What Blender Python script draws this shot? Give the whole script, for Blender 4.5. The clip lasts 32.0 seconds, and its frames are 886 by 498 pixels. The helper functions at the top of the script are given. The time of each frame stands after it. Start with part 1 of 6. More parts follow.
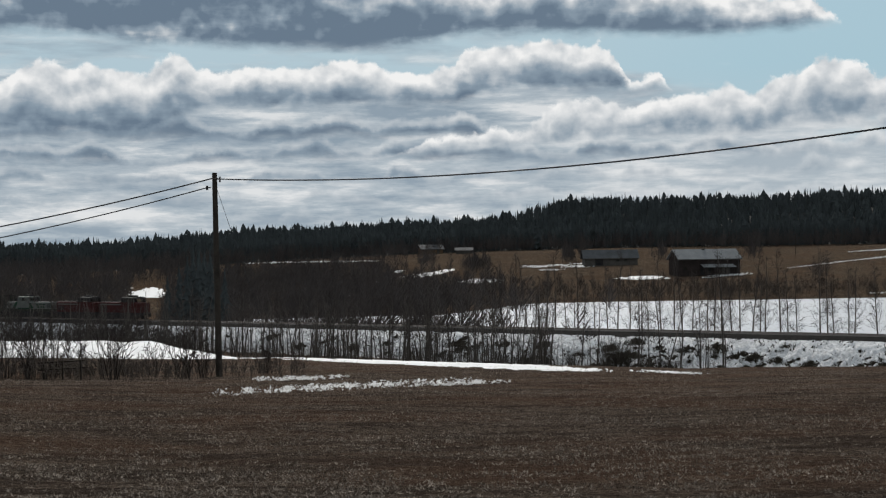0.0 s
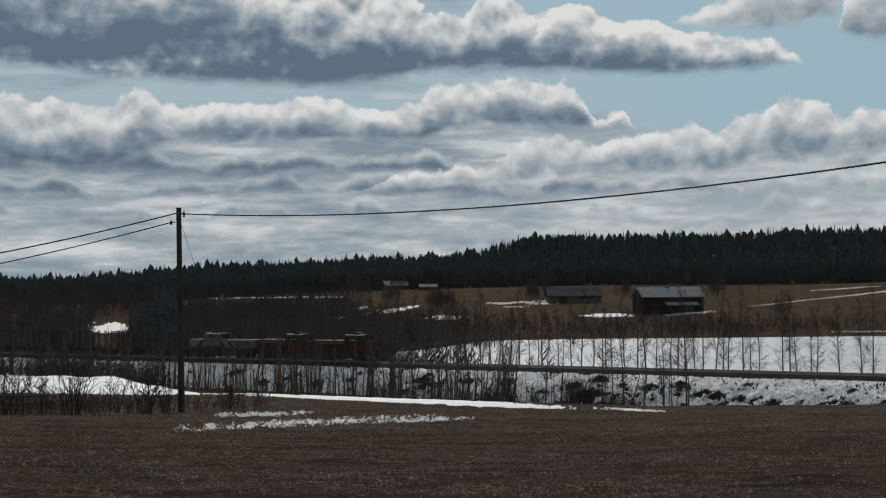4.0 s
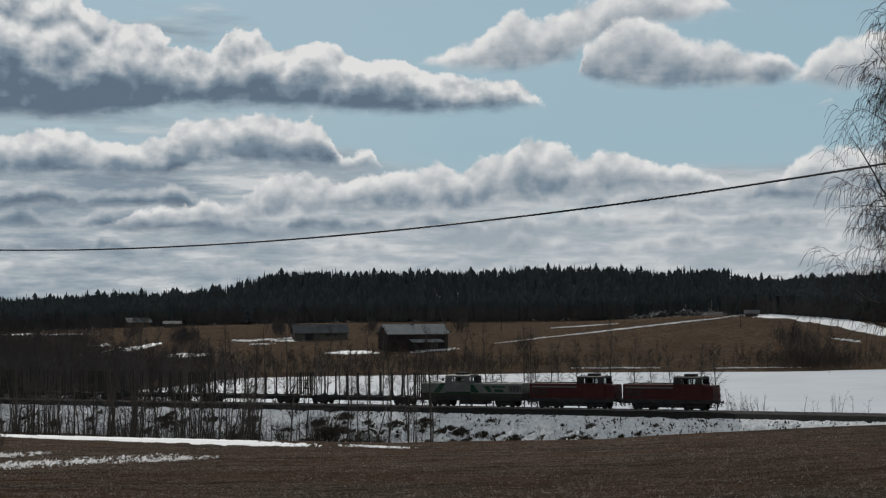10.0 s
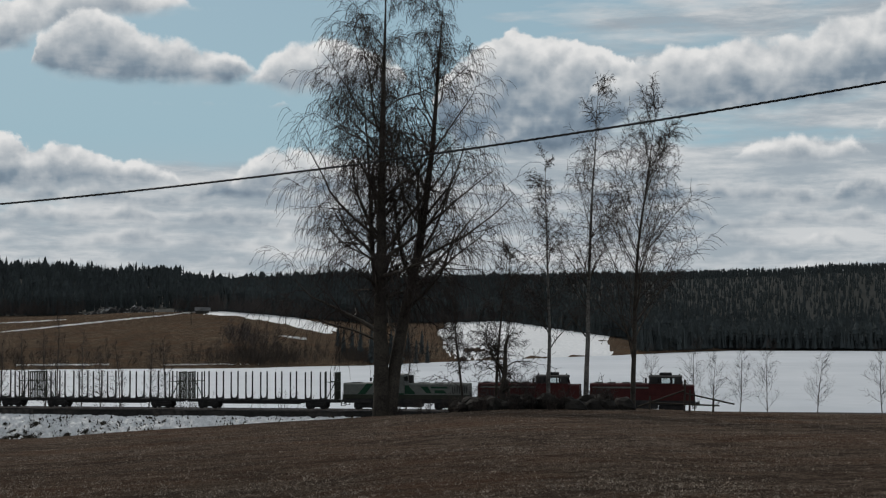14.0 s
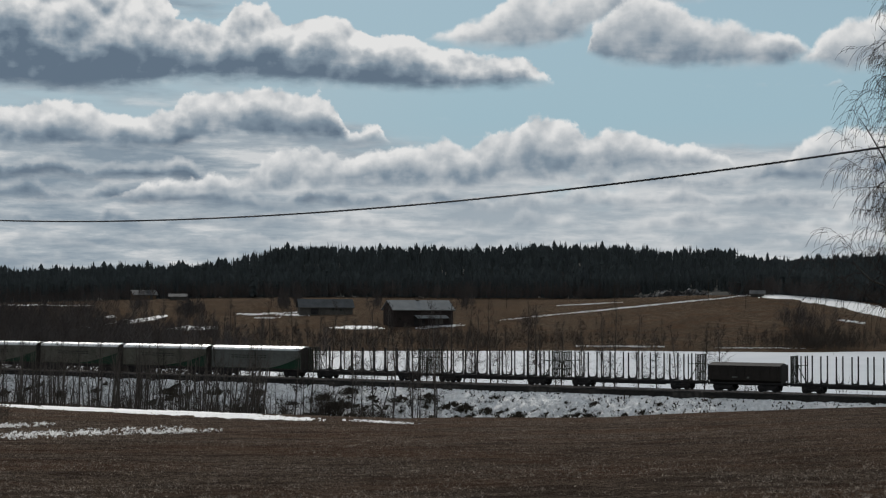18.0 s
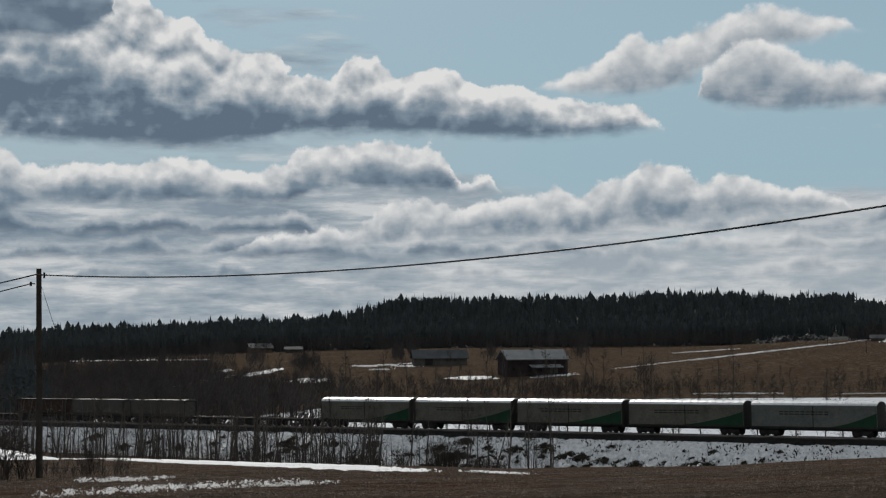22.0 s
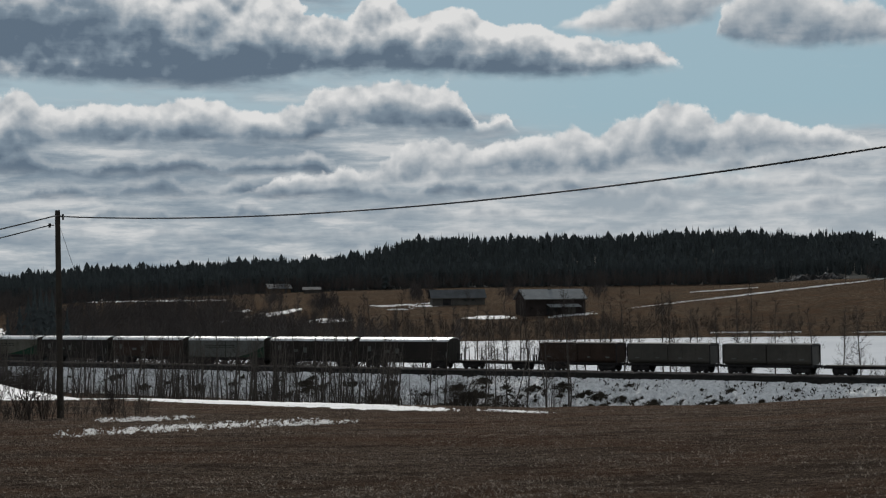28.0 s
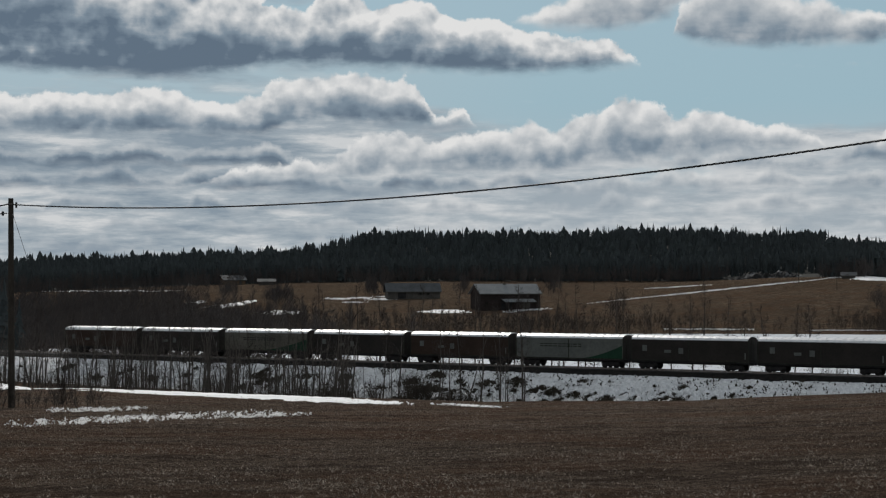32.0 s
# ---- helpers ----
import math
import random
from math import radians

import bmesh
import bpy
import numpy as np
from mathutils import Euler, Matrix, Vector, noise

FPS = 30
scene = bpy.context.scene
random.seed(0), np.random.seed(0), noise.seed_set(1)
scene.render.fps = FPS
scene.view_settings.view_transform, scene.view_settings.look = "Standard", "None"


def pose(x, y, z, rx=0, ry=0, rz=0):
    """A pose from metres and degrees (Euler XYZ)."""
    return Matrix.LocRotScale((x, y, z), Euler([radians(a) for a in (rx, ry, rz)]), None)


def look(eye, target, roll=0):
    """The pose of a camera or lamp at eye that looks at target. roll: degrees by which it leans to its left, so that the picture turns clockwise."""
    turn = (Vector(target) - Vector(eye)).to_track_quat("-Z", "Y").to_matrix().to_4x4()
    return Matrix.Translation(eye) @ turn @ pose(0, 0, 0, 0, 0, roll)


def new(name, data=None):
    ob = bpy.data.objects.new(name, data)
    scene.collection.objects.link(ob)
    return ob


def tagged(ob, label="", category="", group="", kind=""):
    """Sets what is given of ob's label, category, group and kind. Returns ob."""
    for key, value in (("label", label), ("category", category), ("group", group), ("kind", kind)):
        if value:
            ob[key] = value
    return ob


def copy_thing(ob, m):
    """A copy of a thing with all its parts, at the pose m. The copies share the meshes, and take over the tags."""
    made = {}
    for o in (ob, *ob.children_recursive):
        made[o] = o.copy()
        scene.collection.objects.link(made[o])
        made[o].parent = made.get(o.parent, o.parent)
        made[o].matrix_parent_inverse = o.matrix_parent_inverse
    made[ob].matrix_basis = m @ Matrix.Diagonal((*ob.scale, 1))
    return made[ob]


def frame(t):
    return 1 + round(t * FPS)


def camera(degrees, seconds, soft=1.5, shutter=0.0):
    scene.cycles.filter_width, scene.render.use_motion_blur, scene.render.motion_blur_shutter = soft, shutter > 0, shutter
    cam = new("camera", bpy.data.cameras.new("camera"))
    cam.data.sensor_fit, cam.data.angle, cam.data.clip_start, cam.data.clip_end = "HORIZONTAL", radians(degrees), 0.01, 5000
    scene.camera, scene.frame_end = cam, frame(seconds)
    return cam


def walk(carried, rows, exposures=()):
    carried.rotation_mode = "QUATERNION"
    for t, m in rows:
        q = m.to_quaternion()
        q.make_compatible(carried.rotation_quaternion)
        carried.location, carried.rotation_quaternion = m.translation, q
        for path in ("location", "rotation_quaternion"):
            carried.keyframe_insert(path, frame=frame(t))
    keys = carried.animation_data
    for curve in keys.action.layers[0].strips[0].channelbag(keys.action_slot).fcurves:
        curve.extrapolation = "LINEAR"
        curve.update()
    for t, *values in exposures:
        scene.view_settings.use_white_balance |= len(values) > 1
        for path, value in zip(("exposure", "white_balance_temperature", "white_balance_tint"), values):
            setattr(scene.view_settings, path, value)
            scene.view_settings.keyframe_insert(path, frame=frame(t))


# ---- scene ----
# ---- camera ----
EYE = 12.0
cam = camera(31.0, 32.0, soft=1.2)
PATH = (
    (0.0, -0.00, 0.15, 0.84), (0.5, -0.00, 0.06, 0.94), (1.0, -0.01, 0.08, 1.03), (1.5, -0.10, 0.27, 1.02), (2.0, -0.29, 0.49, 0.92),
    (2.5, -0.47, 0.54, 0.79), (4.5, -1.92, 1.91, 0.44), (5.0, -2.69, 2.33, 0.41), (5.5, -3.06, 2.55, 0.45), (6.0, -3.29, 2.67, 0.53),
    (6.5, -3.59, 2.73, 0.51), (7.0, -3.91, 2.72, 0.49), (7.5, -4.64, 2.77, 0.47), (8.0, -5.82, 2.49, 0.34), (8.5, -6.68, 2.29, 0.33),
    (9.0, -7.54, 2.55, 0.43), (9.5, -9.50, 2.64, 0.42), (10.0, -10.38, 2.70, 0.44), (10.5, -10.73, 2.51, 0.42), (11.0, -10.95, 2.51, 0.45),
    (11.5, -11.03, 2.60, 0.42), (12.0, -14.32, 2.63, 0.30), (12.5, -19.78, 2.69, 0.17), (13.0, -23.31, 2.68, 0.19), (13.5, -27.02, 2.76, 0.15),
    (15.5, -32.71, 1.95, -0.58), (16.0, -31.13, 1.93, -0.65), (16.5, -22.55, 1.98, -0.69), (17.0, -16.28, 2.03, -0.60), (17.5, -12.46, 2.03, -0.62),
    (18.0, -10.16, 1.85, -0.31), (18.5, -9.26, 1.79, -0.10), (19.0, -8.55, 2.00, 0.12), (19.5, -7.88, 2.16, 0.31), (20.0, -7.23, 2.22, 0.46),
    (20.5, -6.89, 2.36, 0.53), (21.0, -6.51, 2.67, 0.52), (21.5, -6.26, 3.25, 0.48), (22.0, -6.12, 3.64, 0.51), (22.5, -5.99, 3.68, 0.49),
    (23.0, -5.95, 3.31, 0.46), (23.5, -5.97, 2.94, 0.46), (24.0, -5.79, 2.60, 0.43), (24.5, -5.76, 2.30, 0.41), (25.0, -5.74, 2.05, 0.36),
    (25.5, -5.71, 1.77, 0.52), (26.0, -5.52, 1.68, 0.68), (26.5, -5.32, 1.69, 0.82), (28.5, -5.49, 1.46, 0.68), (29.0, -5.25, 1.62, 0.59),
    (29.5, -5.24, 1.63, 0.47), (30.0, -5.35, 1.48, 0.28), (30.5, -5.43, 1.38, 0.22), (31.0, -5.40, 1.36, 0.22), (31.5, -5.12, 1.36, 0.08),
    (32.0, -7.05, 1.26, -0.00),
)


def aim(yaw, pitch, roll):
    return pose(0, 0, EYE, 0, 0, yaw) @ pose(0, 0, 0, 90 + pitch) @ pose(0, 0, 0, 0, 0, -roll)


walk(cam, [(t, aim(y, p, r)) for t, y, p, r in PATH], exposures=[(0.0, 0.27), (1.2, 0.25), (2.5, 0.12), (5.0, -0.08), (8.0, -0.04), (10.0, 0.0), (12.0, 0.0), (16.0, 0.08), (20.0, 0.0), (26.0, -0.04), (32.0, 0.02)])

# ---- light: sun ahead and high, sky with cumulus ----
SUN_EL, SUN_AZ = 34.0, -2.0
sun = new("sun", bpy.data.lights.new("sun", "SUN"))
sun.data.energy, sun.data.angle, sun.data.color = 2.15, radians(0.6), (1.0, 0.95, 0.88)
sun.matrix_world = look((0, 0, 0), (-math.sin(radians(SUN_AZ)), -math.cos(radians(SUN_AZ)), -math.tan(radians(SUN_EL))))

world = bpy.data.worlds.new("sky")
scene.world = world
world.use_nodes = True


class Nodes:
    """Short hand for wiring node trees."""

    def __init__(self, tree):
        self.tree = tree

    def add(self, kind, *ins, out=0):
        n = self.tree.nodes.new(kind)
        for i, v in enumerate(ins):
            self.put(n, i, v)
        n["pick"] = out
        return n

    def put(self, n, i, v):
        if v is None:
            return
        if isinstance(v, bpy.types.Node):
            self.tree.links.new(v.outputs[v["pick"]], n.inputs[i])
        elif isinstance(v, bpy.types.NodeSocket):
            self.tree.links.new(v, n.inputs[i])
        else:
            n.inputs[i].default_value = v

    def math(self, op, a, b=None, c=None, clamp=False):
        n = self.add("ShaderNodeMath", a, b, c)
        n.operation, n.use_clamp = op, clamp
        return n

    def vec(self, op, a, b=None):
        n = self.add("ShaderNodeVectorMath", a, b, out=1 if op == "LENGTH" else 0)
        n.operation = op
        return n

    def noise(self, v, scale, detail=3.0, rough=0.5, distort=0.0):
        n = self.add("ShaderNodeTexNoise", v)
        for k, x in (("Scale", scale), ("Detail", detail), ("Roughness", rough), ("Distortion", distort)):
            n.inputs[k].default_value = x
        return n

    def ramp(self, f, *stops):
        n = self.add("ShaderNodeValToRGB", f)
        e = n.color_ramp.elements
        while len(e) < len(stops):
            e.new(0.5)
        for el, (p, c) in zip(e, stops):
            el.position = p
            el.color = (*c, 1) if isinstance(c, tuple) else (c, c, c, 1)
        return n

    def mix(self, f, a, b, mode="MIX"):
        n = self.tree.nodes.new("ShaderNodeMix")
        n.data_type, n.blend_type = "RGBA", mode
        for i, v in ((0, f), (6, a), (7, b)):
            if isinstance(v, tuple) and len(v) == 3:
                v = (*v, 1)
            self.put(n, i, v)
        n["pick"] = 2
        return n

    def span(self, f, a, b, c=0.0, d=1.0):
        return self.add("ShaderNodeMapRange", f, a, b, c, d)


# cumulus banks, far to near: bearing, top and base in degrees of height along each bank
BANKS = {
    "heap_far": ((21.8, 4.41, 4.61), (22.9, 5.63, 4.49), (23.9, 6.06, 4.39), (25.5, 6.06, 4.28), (27.3, 5.74, 4.29), (29.4, 4.97, 4.29), (31, 4.18, 4.28)),
    "puff_mid": ((39.9, 5.44, 5.6), (40.5, 6.14, 5.51), (41.3, 6.36, 5.39), (43, 6.46, 5.41), (44.2, 6.25, 5.56), (45.2, 5.57, 5.69)),
    "heap_right": ((-1.8, 3.34, 3.43), (-0.5, 3.89, 3.48), (0.9, 4.23, 3.54), (2.6, 4.34, 3.61), (4.2, 5.16, 3.67), (5.4, 5.41, 3.81), (6.5, 5.04, 3.96), (7.5, 5.26, 4.02), (8.7, 5.38, 3.99), (10, 5.69, 3.96), (11, 5.41, 4), (11.8, 5.82, 4.11), (12.8, 6.13, 4.24), (13.1, 6.42, 4.28), (13.8, 6.6, 4.38), (14.8, 6.25, 4.43), (15.2, 5.8, 4.45), (16.1, 5.98, 4.47), (17.1, 5.88, 4.51), (17.9, 5.88, 4.53), (18.4, 5.55, 4.54), (19.1, 5.45, 4.56), (20.1, 5.24, 4.58), (21.3, 4.49, 4.61)),
    "middle_left": ((-24.4, 5.29, 5.47), (-20.9, 6.49, 4.24), (-17.7, 6.38, 4.21), (-15.4, 6.13, 4.19), (-14.3, 6.82, 4.18), (-13.1, 6.68, 4.17), (-11.4, 6.62, 4.16), (-10.4, 6.47, 4.14), (-9.4, 6.97, 4.71), (-8, 6.58, 5.1), (-7, 6.72, 5.1), (-6, 6.48, 5.11), (-5.2, 6.78, 5.11), (-3.6, 6.91, 5.11), (-2, 6.65, 5.11), (-0.8, 6.44, 5.1), (0.4, 6.52, 5.1), (1.2, 7.21, 5.38), (2.9, 7.38, 5.59), (4.5, 7.44, 5.57), (5.7, 7.31, 5.55), (6.4, 6.69, 5.54), (6.8, 5.89, 5.54), (7.7, 6.46, 5.59), (8.5, 5.4, 5.64)),
    "puff_far": ((44.7, 6.3, 6.5), (45.2, 6.98, 6.41), (45.8, 7.46, 6.3), (46.9, 7.34, 6.07), (47.7, 6.94, 6.1), (49.2, 7.48, 6.15), (51, 7.61, 6.2), (52.5, 6.05, 6.24)),
    "tower": ((29.5, 7.38, 7.58), (29.9, 8.69, 6.52), (30.3, 9.3, 5.97), (31.1, 9.81, 5.92), (31.8, 10.01, 5.87), (32.3, 10.46, 5.84), (33, 10.22, 5.8), (34, 10.07, 5.73), (35, 9.84, 6.05), (35.8, 9.54, 6.31), (36.6, 8.95, 7.01), (37.2, 7.25, 7.85)),
    "bank_right": ((34.9, 7.4, 7.84), (35.1, 8.04, 7.77), (35.4, 8.35, 7.65), (36.2, 8.75, 7.35), (38, 9.54, 7.07), (39, 9.63, 7.09), (40.4, 9.91, 7.12), (42.8, 9.87, 7.35), (43.6, 10.34, 7.45), (45, 10.69, 7.77), (48.8, 11.32, 7.88), (56, 11.27, 8.71), (62.5, 9.17, 9.35)),
    "right_link": ((22.6, 8.1, 8.3), (23.5, 9.12, 8.09), (24.3, 9.74, 7.91), (25.4, 10.17, 7.93), (26.5, 9.9, 8), (27.7, 9.54, 8.13), (28.9, 8.17, 8.27)),
    "right_sheet": ((9.3, 9.21, 9.28), (10.8, 10.07, 9.01), (11.9, 10.29, 8.88), (12.6, 10.9, 8.93), (13.4, 11.11, 9), (14, 10.73, 9.05), (14.8, 11.23, 9.23), (16.1, 11.64, 9.96), (18.1, 11.95, 10.34), (20.1, 11.56, 10.69), (21.3, 10.76, 10.87)),
    "right_clump": ((15, 8.55, 8.75), (15.5, 9.85, 8.58), (16.5, 10.56, 8.26), (17.3, 10.8, 8.23), (18.5, 10.47, 8.19), (19.7, 9.87, 8.14), (20.7, 9.66, 8.13), (22.2, 9.45, 8.15), (23.5, 8.5, 8.62)),
    "great_left": ((-19.5, 12.6, 7.69), (-17.2, 13.35, 7.73), (-13.2, 13.85, 7.67), (-9.5, 13.52, 7.27), (-6, 13.02, 7.19), (-4.5, 12.29, 7.15), (-3.9, 11.78, 7.13), (-2.9, 11.75, 7.16), (-2, 10.78, 7.21), (-1, 10.66, 7.25), (0.2, 10.61, 7.47), (1, 9.72, 7.62), (1.9, 9.53, 7.6), (3, 10.49, 7.58), (3.7, 10.43, 7.57), (4.6, 9.73, 7.55), (5.9, 10.12, 7.52), (6.6, 10.01, 7.5), (7.5, 9.4, 7.46), (8.5, 9.49, 7.41), (9.8, 9.07, 7.36), (10.8, 8.95, 7.41), (11.8, 8.58, 7.47), (13, 8.69, 7.53), (13.8, 8.17, 7.57), (14.4, 7.44, 7.6)),
    "top_left": ((-21.9, 16.52, 10.26), (-9.9, 17.79, 10.75), (-7.2, 17.97, 10.75), (-6.3, 16.15, 11.13), (-5.9, 13.5, 11.47), (-5.6, 11.58, 11.77)),
}
# softness of each bank's rim and strength of its heaps; how dark its underside is, and how far up that reaches
SHARP = {"great_left": (0.16, 0.85), "middle_left": (0.18, 0.62), "heap_right": (0.20, 0.55), "tower": (0.20, 0.55)}
GLOOM = {"great_left": (0.66, 0.62), "top_left": (0.52, 0.70), "middle_left": (0.52, 0.66), "heap_right": (0.30, 0.70), "tower": (0.36, 0.80), "right_clump": (0.36, 0.75), "bank_right": (0.36, 0.62)}


def billow_group():
    """Rounded heaps upon heaps: the relief of a cumulus cloud."""
    g = bpy.data.node_groups.new("billows", "ShaderNodeTree")
    g.interface.new_socket("Place", in_out="INPUT", socket_type="NodeSocketVector")
    g.interface.new_socket("Relief", in_out="OUTPUT", socket_type="NodeSocketFloat")
    k = Nodes(g)
    src, dst = k.add("NodeGroupInput"), k.add("NodeGroupOutput")
    p = src.outputs[0]
    wobble = k.noise(p, 0.7, 3.0, 0.5)
    wobble["pick"] = 1
    bumps = k.vec("ADD", p, k.vec("MULTIPLY", wobble, (0.9, 0.8, 0.0)))
    total = k.math("MULTIPLY", k.math("SUBTRACT", k.noise(p, 0.9, 5.0, 0.5), 0.5), 1.1)
    for scale, amount in ((0.55, 0.66), (1.25, 0.36), (2.7, 0.13)):
        cell = k.add("ShaderNodeTexVoronoi", bumps)
        cell.voronoi_dimensions, cell.feature = "2D", "SMOOTH_F1"
        cell.inputs["Scale"].default_value = scale
        cell.inputs["Smoothness"].default_value = 0.25
        total = k.math("ADD", total, k.math("MULTIPLY", k.math("SUBTRACT", 0.40, cell), amount))
    k.put(dst, 0, total)
    return g


def make_sky():
    k = Nodes(world.node_tree)
    k.tree.nodes.clear()
    sky = k.add("ShaderNodeTexSky")
    sky.sky_type, sky.sun_disc, sky.air_density, sky.dust_density = "NISHITA", False, 1.0, 0.6
    sky.sun_elevation, sky.sun_rotation = radians(SUN_EL), radians(SUN_AZ)
    co = k.add("ShaderNodeTexCoord")
    sep = k.add("ShaderNodeSeparateXYZ", co.outputs["Generated"])
    az = k.math("MULTIPLY", k.math("ARCTAN2", sep.outputs[0], sep.outputs[1]), 57.2958)
    el = k.math("MULTIPLY", k.math("ARCSINE", sep.outputs[2]), 57.2958)
    p = k.add("ShaderNodeCombineXYZ", az, el, 0.0)
    group = billow_group()
    fine = k.add("ShaderNodeGroup")
    fine.node_tree = group
    k.put(fine, 0, p)
    higher = k.add("ShaderNodeGroup")
    higher.node_tree = group
    k.put(higher, 0, k.vec("ADD", p, (-0.08, 0.40, 0.0)))
    grain = k.noise(k.vec("MULTIPLY", p, (1.0, 1.2, 1.0)), 2.2, 7.0, 0.6)
    relief = k.math("ADD", k.math("SUBTRACT", fine, higher), k.math("MULTIPLY", k.math("SUBTRACT", grain, 0.5), 0.32))
    wisp = k.noise(k.vec("MULTIPLY", p, (0.55, 1.5, 1.0)), 0.9, 7.0, 0.6)
    streak = k.noise(k.vec("MULTIPLY", p, (0.16, 0.9, 1.0)), 1.0, 5.0, 0.55)
    frayed = k.math("ADD", fine, k.math("MULTIPLY", k.math("SUBTRACT", k.noise(p, 2.6, 7.0, 0.62), 0.5), 0.75))
    bend = k.noise(p, 0.8, 5.0, 0.6)
    bend["pick"] = 1
    shift = k.vec("MULTIPLY", k.vec("SUBTRACT", bend, (0.5, 0.5, 0.5)), (1.3, 0.0, 0.0))
    az_bent = k.add("ShaderNodeSeparateXYZ", k.vec("ADD", p, shift), out=0)

    blue = k.mix(1.0, sky, (0.050, 0.053, 0.055), "MULTIPLY")
    blue = k.mix(k.span(el, 15.0, 24.0, 0.0, 0.85), blue, (0.235, 0.25, 0.26))
    total = k.mix(k.span(el, 18.0, 6.0, 0.45, 0.95), blue, (0.31, 0.455, 0.53))
    total = k.mix(k.span(el, 13.5, 26.0), total, (0.40, 0.425, 0.45))
    total = k.mix(k.math("MULTIPLY", k.span(az, 11.0, 2.0, 0.0, 0.5), k.span(el, 10.0, 7.5)), total, (0.40, 0.48, 0.53))
    total = k.mix(k.span(el, 6.5, 1.0, 0.0, 0.9), total, (0.41, 0.465, 0.50))

    def layer(total, top, base, carve, soft, dark, reach, bright, shape, full=1.0):
        """Lays one bank over the sky behind it: bright heaped rim, grey underside, ragged base."""
        t = k.math("ADD", k.math("SUBTRACT", k.math("ADD", top, 0.14), el), k.math("MULTIPLY", frayed, carve))
        b = k.math("ADD", k.math("SUBTRACT", el, base), k.math("MULTIPLY", k.math("SUBTRACT", wisp, 0.42), 1.1 * carve))
        upper, lower = k.span(t, 0.0, soft), k.span(b, 0.0, 0.55)
        upper.interpolation_type = lower.interpolation_type = "SMOOTHSTEP"
        cover = k.math("MULTIPLY", k.math("MULTIPLY", upper, lower), full)
        h = k.math("DIVIDE", b, k.math("ADD", k.math("MAXIMUM", k.math("ADD", b, t), 0.05), 0.02))
        rim = k.span(t, 0.0, 0.9, 0.20, 0.0)
        under = k.math("MULTIPLY", k.span(k.math("SUBTRACT", h, k.math("MULTIPLY", fine, 0.30)), reach, reach * 0.45, 0.0, dark), k.span(b, -0.1, 0.5, 0.25, 1.0))
        under = k.math("MULTIPLY", under, k.span(streak, 0.30, 0.55, 0.55, 1.1))
        lit = k.math("ADD", k.math("ADD", bright, rim), k.math("SUBTRACT", k.math("MULTIPLY", relief, shape), under), clamp=True)
        shade = k.ramp(lit, (0.0, (0.115, 0.160, 0.215)), (0.28, (0.205, 0.262, 0.320)), (0.55, (0.42, 0.455, 0.485)), (0.86, (0.73, 0.73, 0.725)))
        return k.mix(cover, total, shade)

    # a deck of flat grey stratocumulus towards the skyline, then rows of small flat-based heaps on it, the farthest first
    deck = k.math("ADD", k.math("ADD", k.span(el, 6.6, 4.6, -0.7, 0.6), k.math("ADD", k.span(az, 12.0, 3.0, 0.0, 0.65), k.span(az, 28.0, 36.0, 0.0, 0.9))), k.math("MULTIPLY", k.math("SUBTRACT", streak, 0.46), 2.2))
    deck_light = k.math("ADD", k.span(k.noise(k.vec("MULTIPLY", p, (0.13, 0.75, 1.0)), 1.5, 8.0, 0.62), 0.40, 0.61, k.span(az, 0.0, 12.0, 0.06, 0.36), k.span(az, 0.0, 12.0, 0.82, 0.78)), k.span(el, 3.5, 1.0, 0.0, 0.06), clamp=True)
    total = k.mix(k.span(deck, 0.0, 0.5), total, k.ramp(deck_light, (0.0, (0.205, 0.265, 0.325)), (0.5, (0.37, 0.42, 0.46)), (0.9, (0.64, 0.65, 0.655))))
    for base, tall, rate, seed, dark, full in ((1.0, 0.7, 0.40, 3.0, 0.16, 0.45), (1.7, 0.8, 0.32, 11.0, 0.24, 0.6), (2.4, 0.9, 0.26, 23.0, 0.34, 0.8), (3.15, 1.15, 0.22, 37.0, 0.42, 0.9), (3.95, 1.35, 0.19, 41.0, 0.46, 0.95)):
        line = k.add("ShaderNodeTexNoise")
        line.noise_dimensions = "1D"
        k.put(line, line.inputs.find("W"), k.math("ADD", k.math("MULTIPLY", az_bent, rate), seed))
        line.inputs["Scale"].default_value, line.inputs["Detail"].default_value = 1.6, 1.0
        top = k.span(line, 0.30, 0.66, base + 0.3 * tall, base + 0.85 * tall)
        low = k.math("ADD", base, k.math("MULTIPLY", k.math("SUBTRACT", line, 0.5), 0.5))
        total = layer(total, top, low, 0.50, 0.42, k.math("MULTIPLY", k.span(az, 2.0, 12.0, 1.55, 0.75), dark), 0.95, 0.61, 0.55, full)
    for name, bank in BANKS.items():
        a0, a1 = bank[0][0], bank[-1][0]
        ramp = k.ramp(k.span(az_bent, a0, a1), *((((a - a0) / (a1 - a0)), (top / 20, base / 20, 0.0)) for a, top, base in bank))
        top, base = (k.math("MULTIPLY", s, 20.0) for s in k.add("ShaderNodeSeparateColor", ramp).outputs[:2])
        dark, reach = GLOOM.get(name, (0.24, 0.6))
        soft, shape = SHARP.get(name, (0.32, 0.45))
        total = layer(total, top, base, 0.58, soft, dark, reach, 0.64, shape)
    bg = k.add("ShaderNodeBackground", total, 1.0)
    k.add("ShaderNodeOutputWorld", bg)


make_sky()

# ---- materials ----


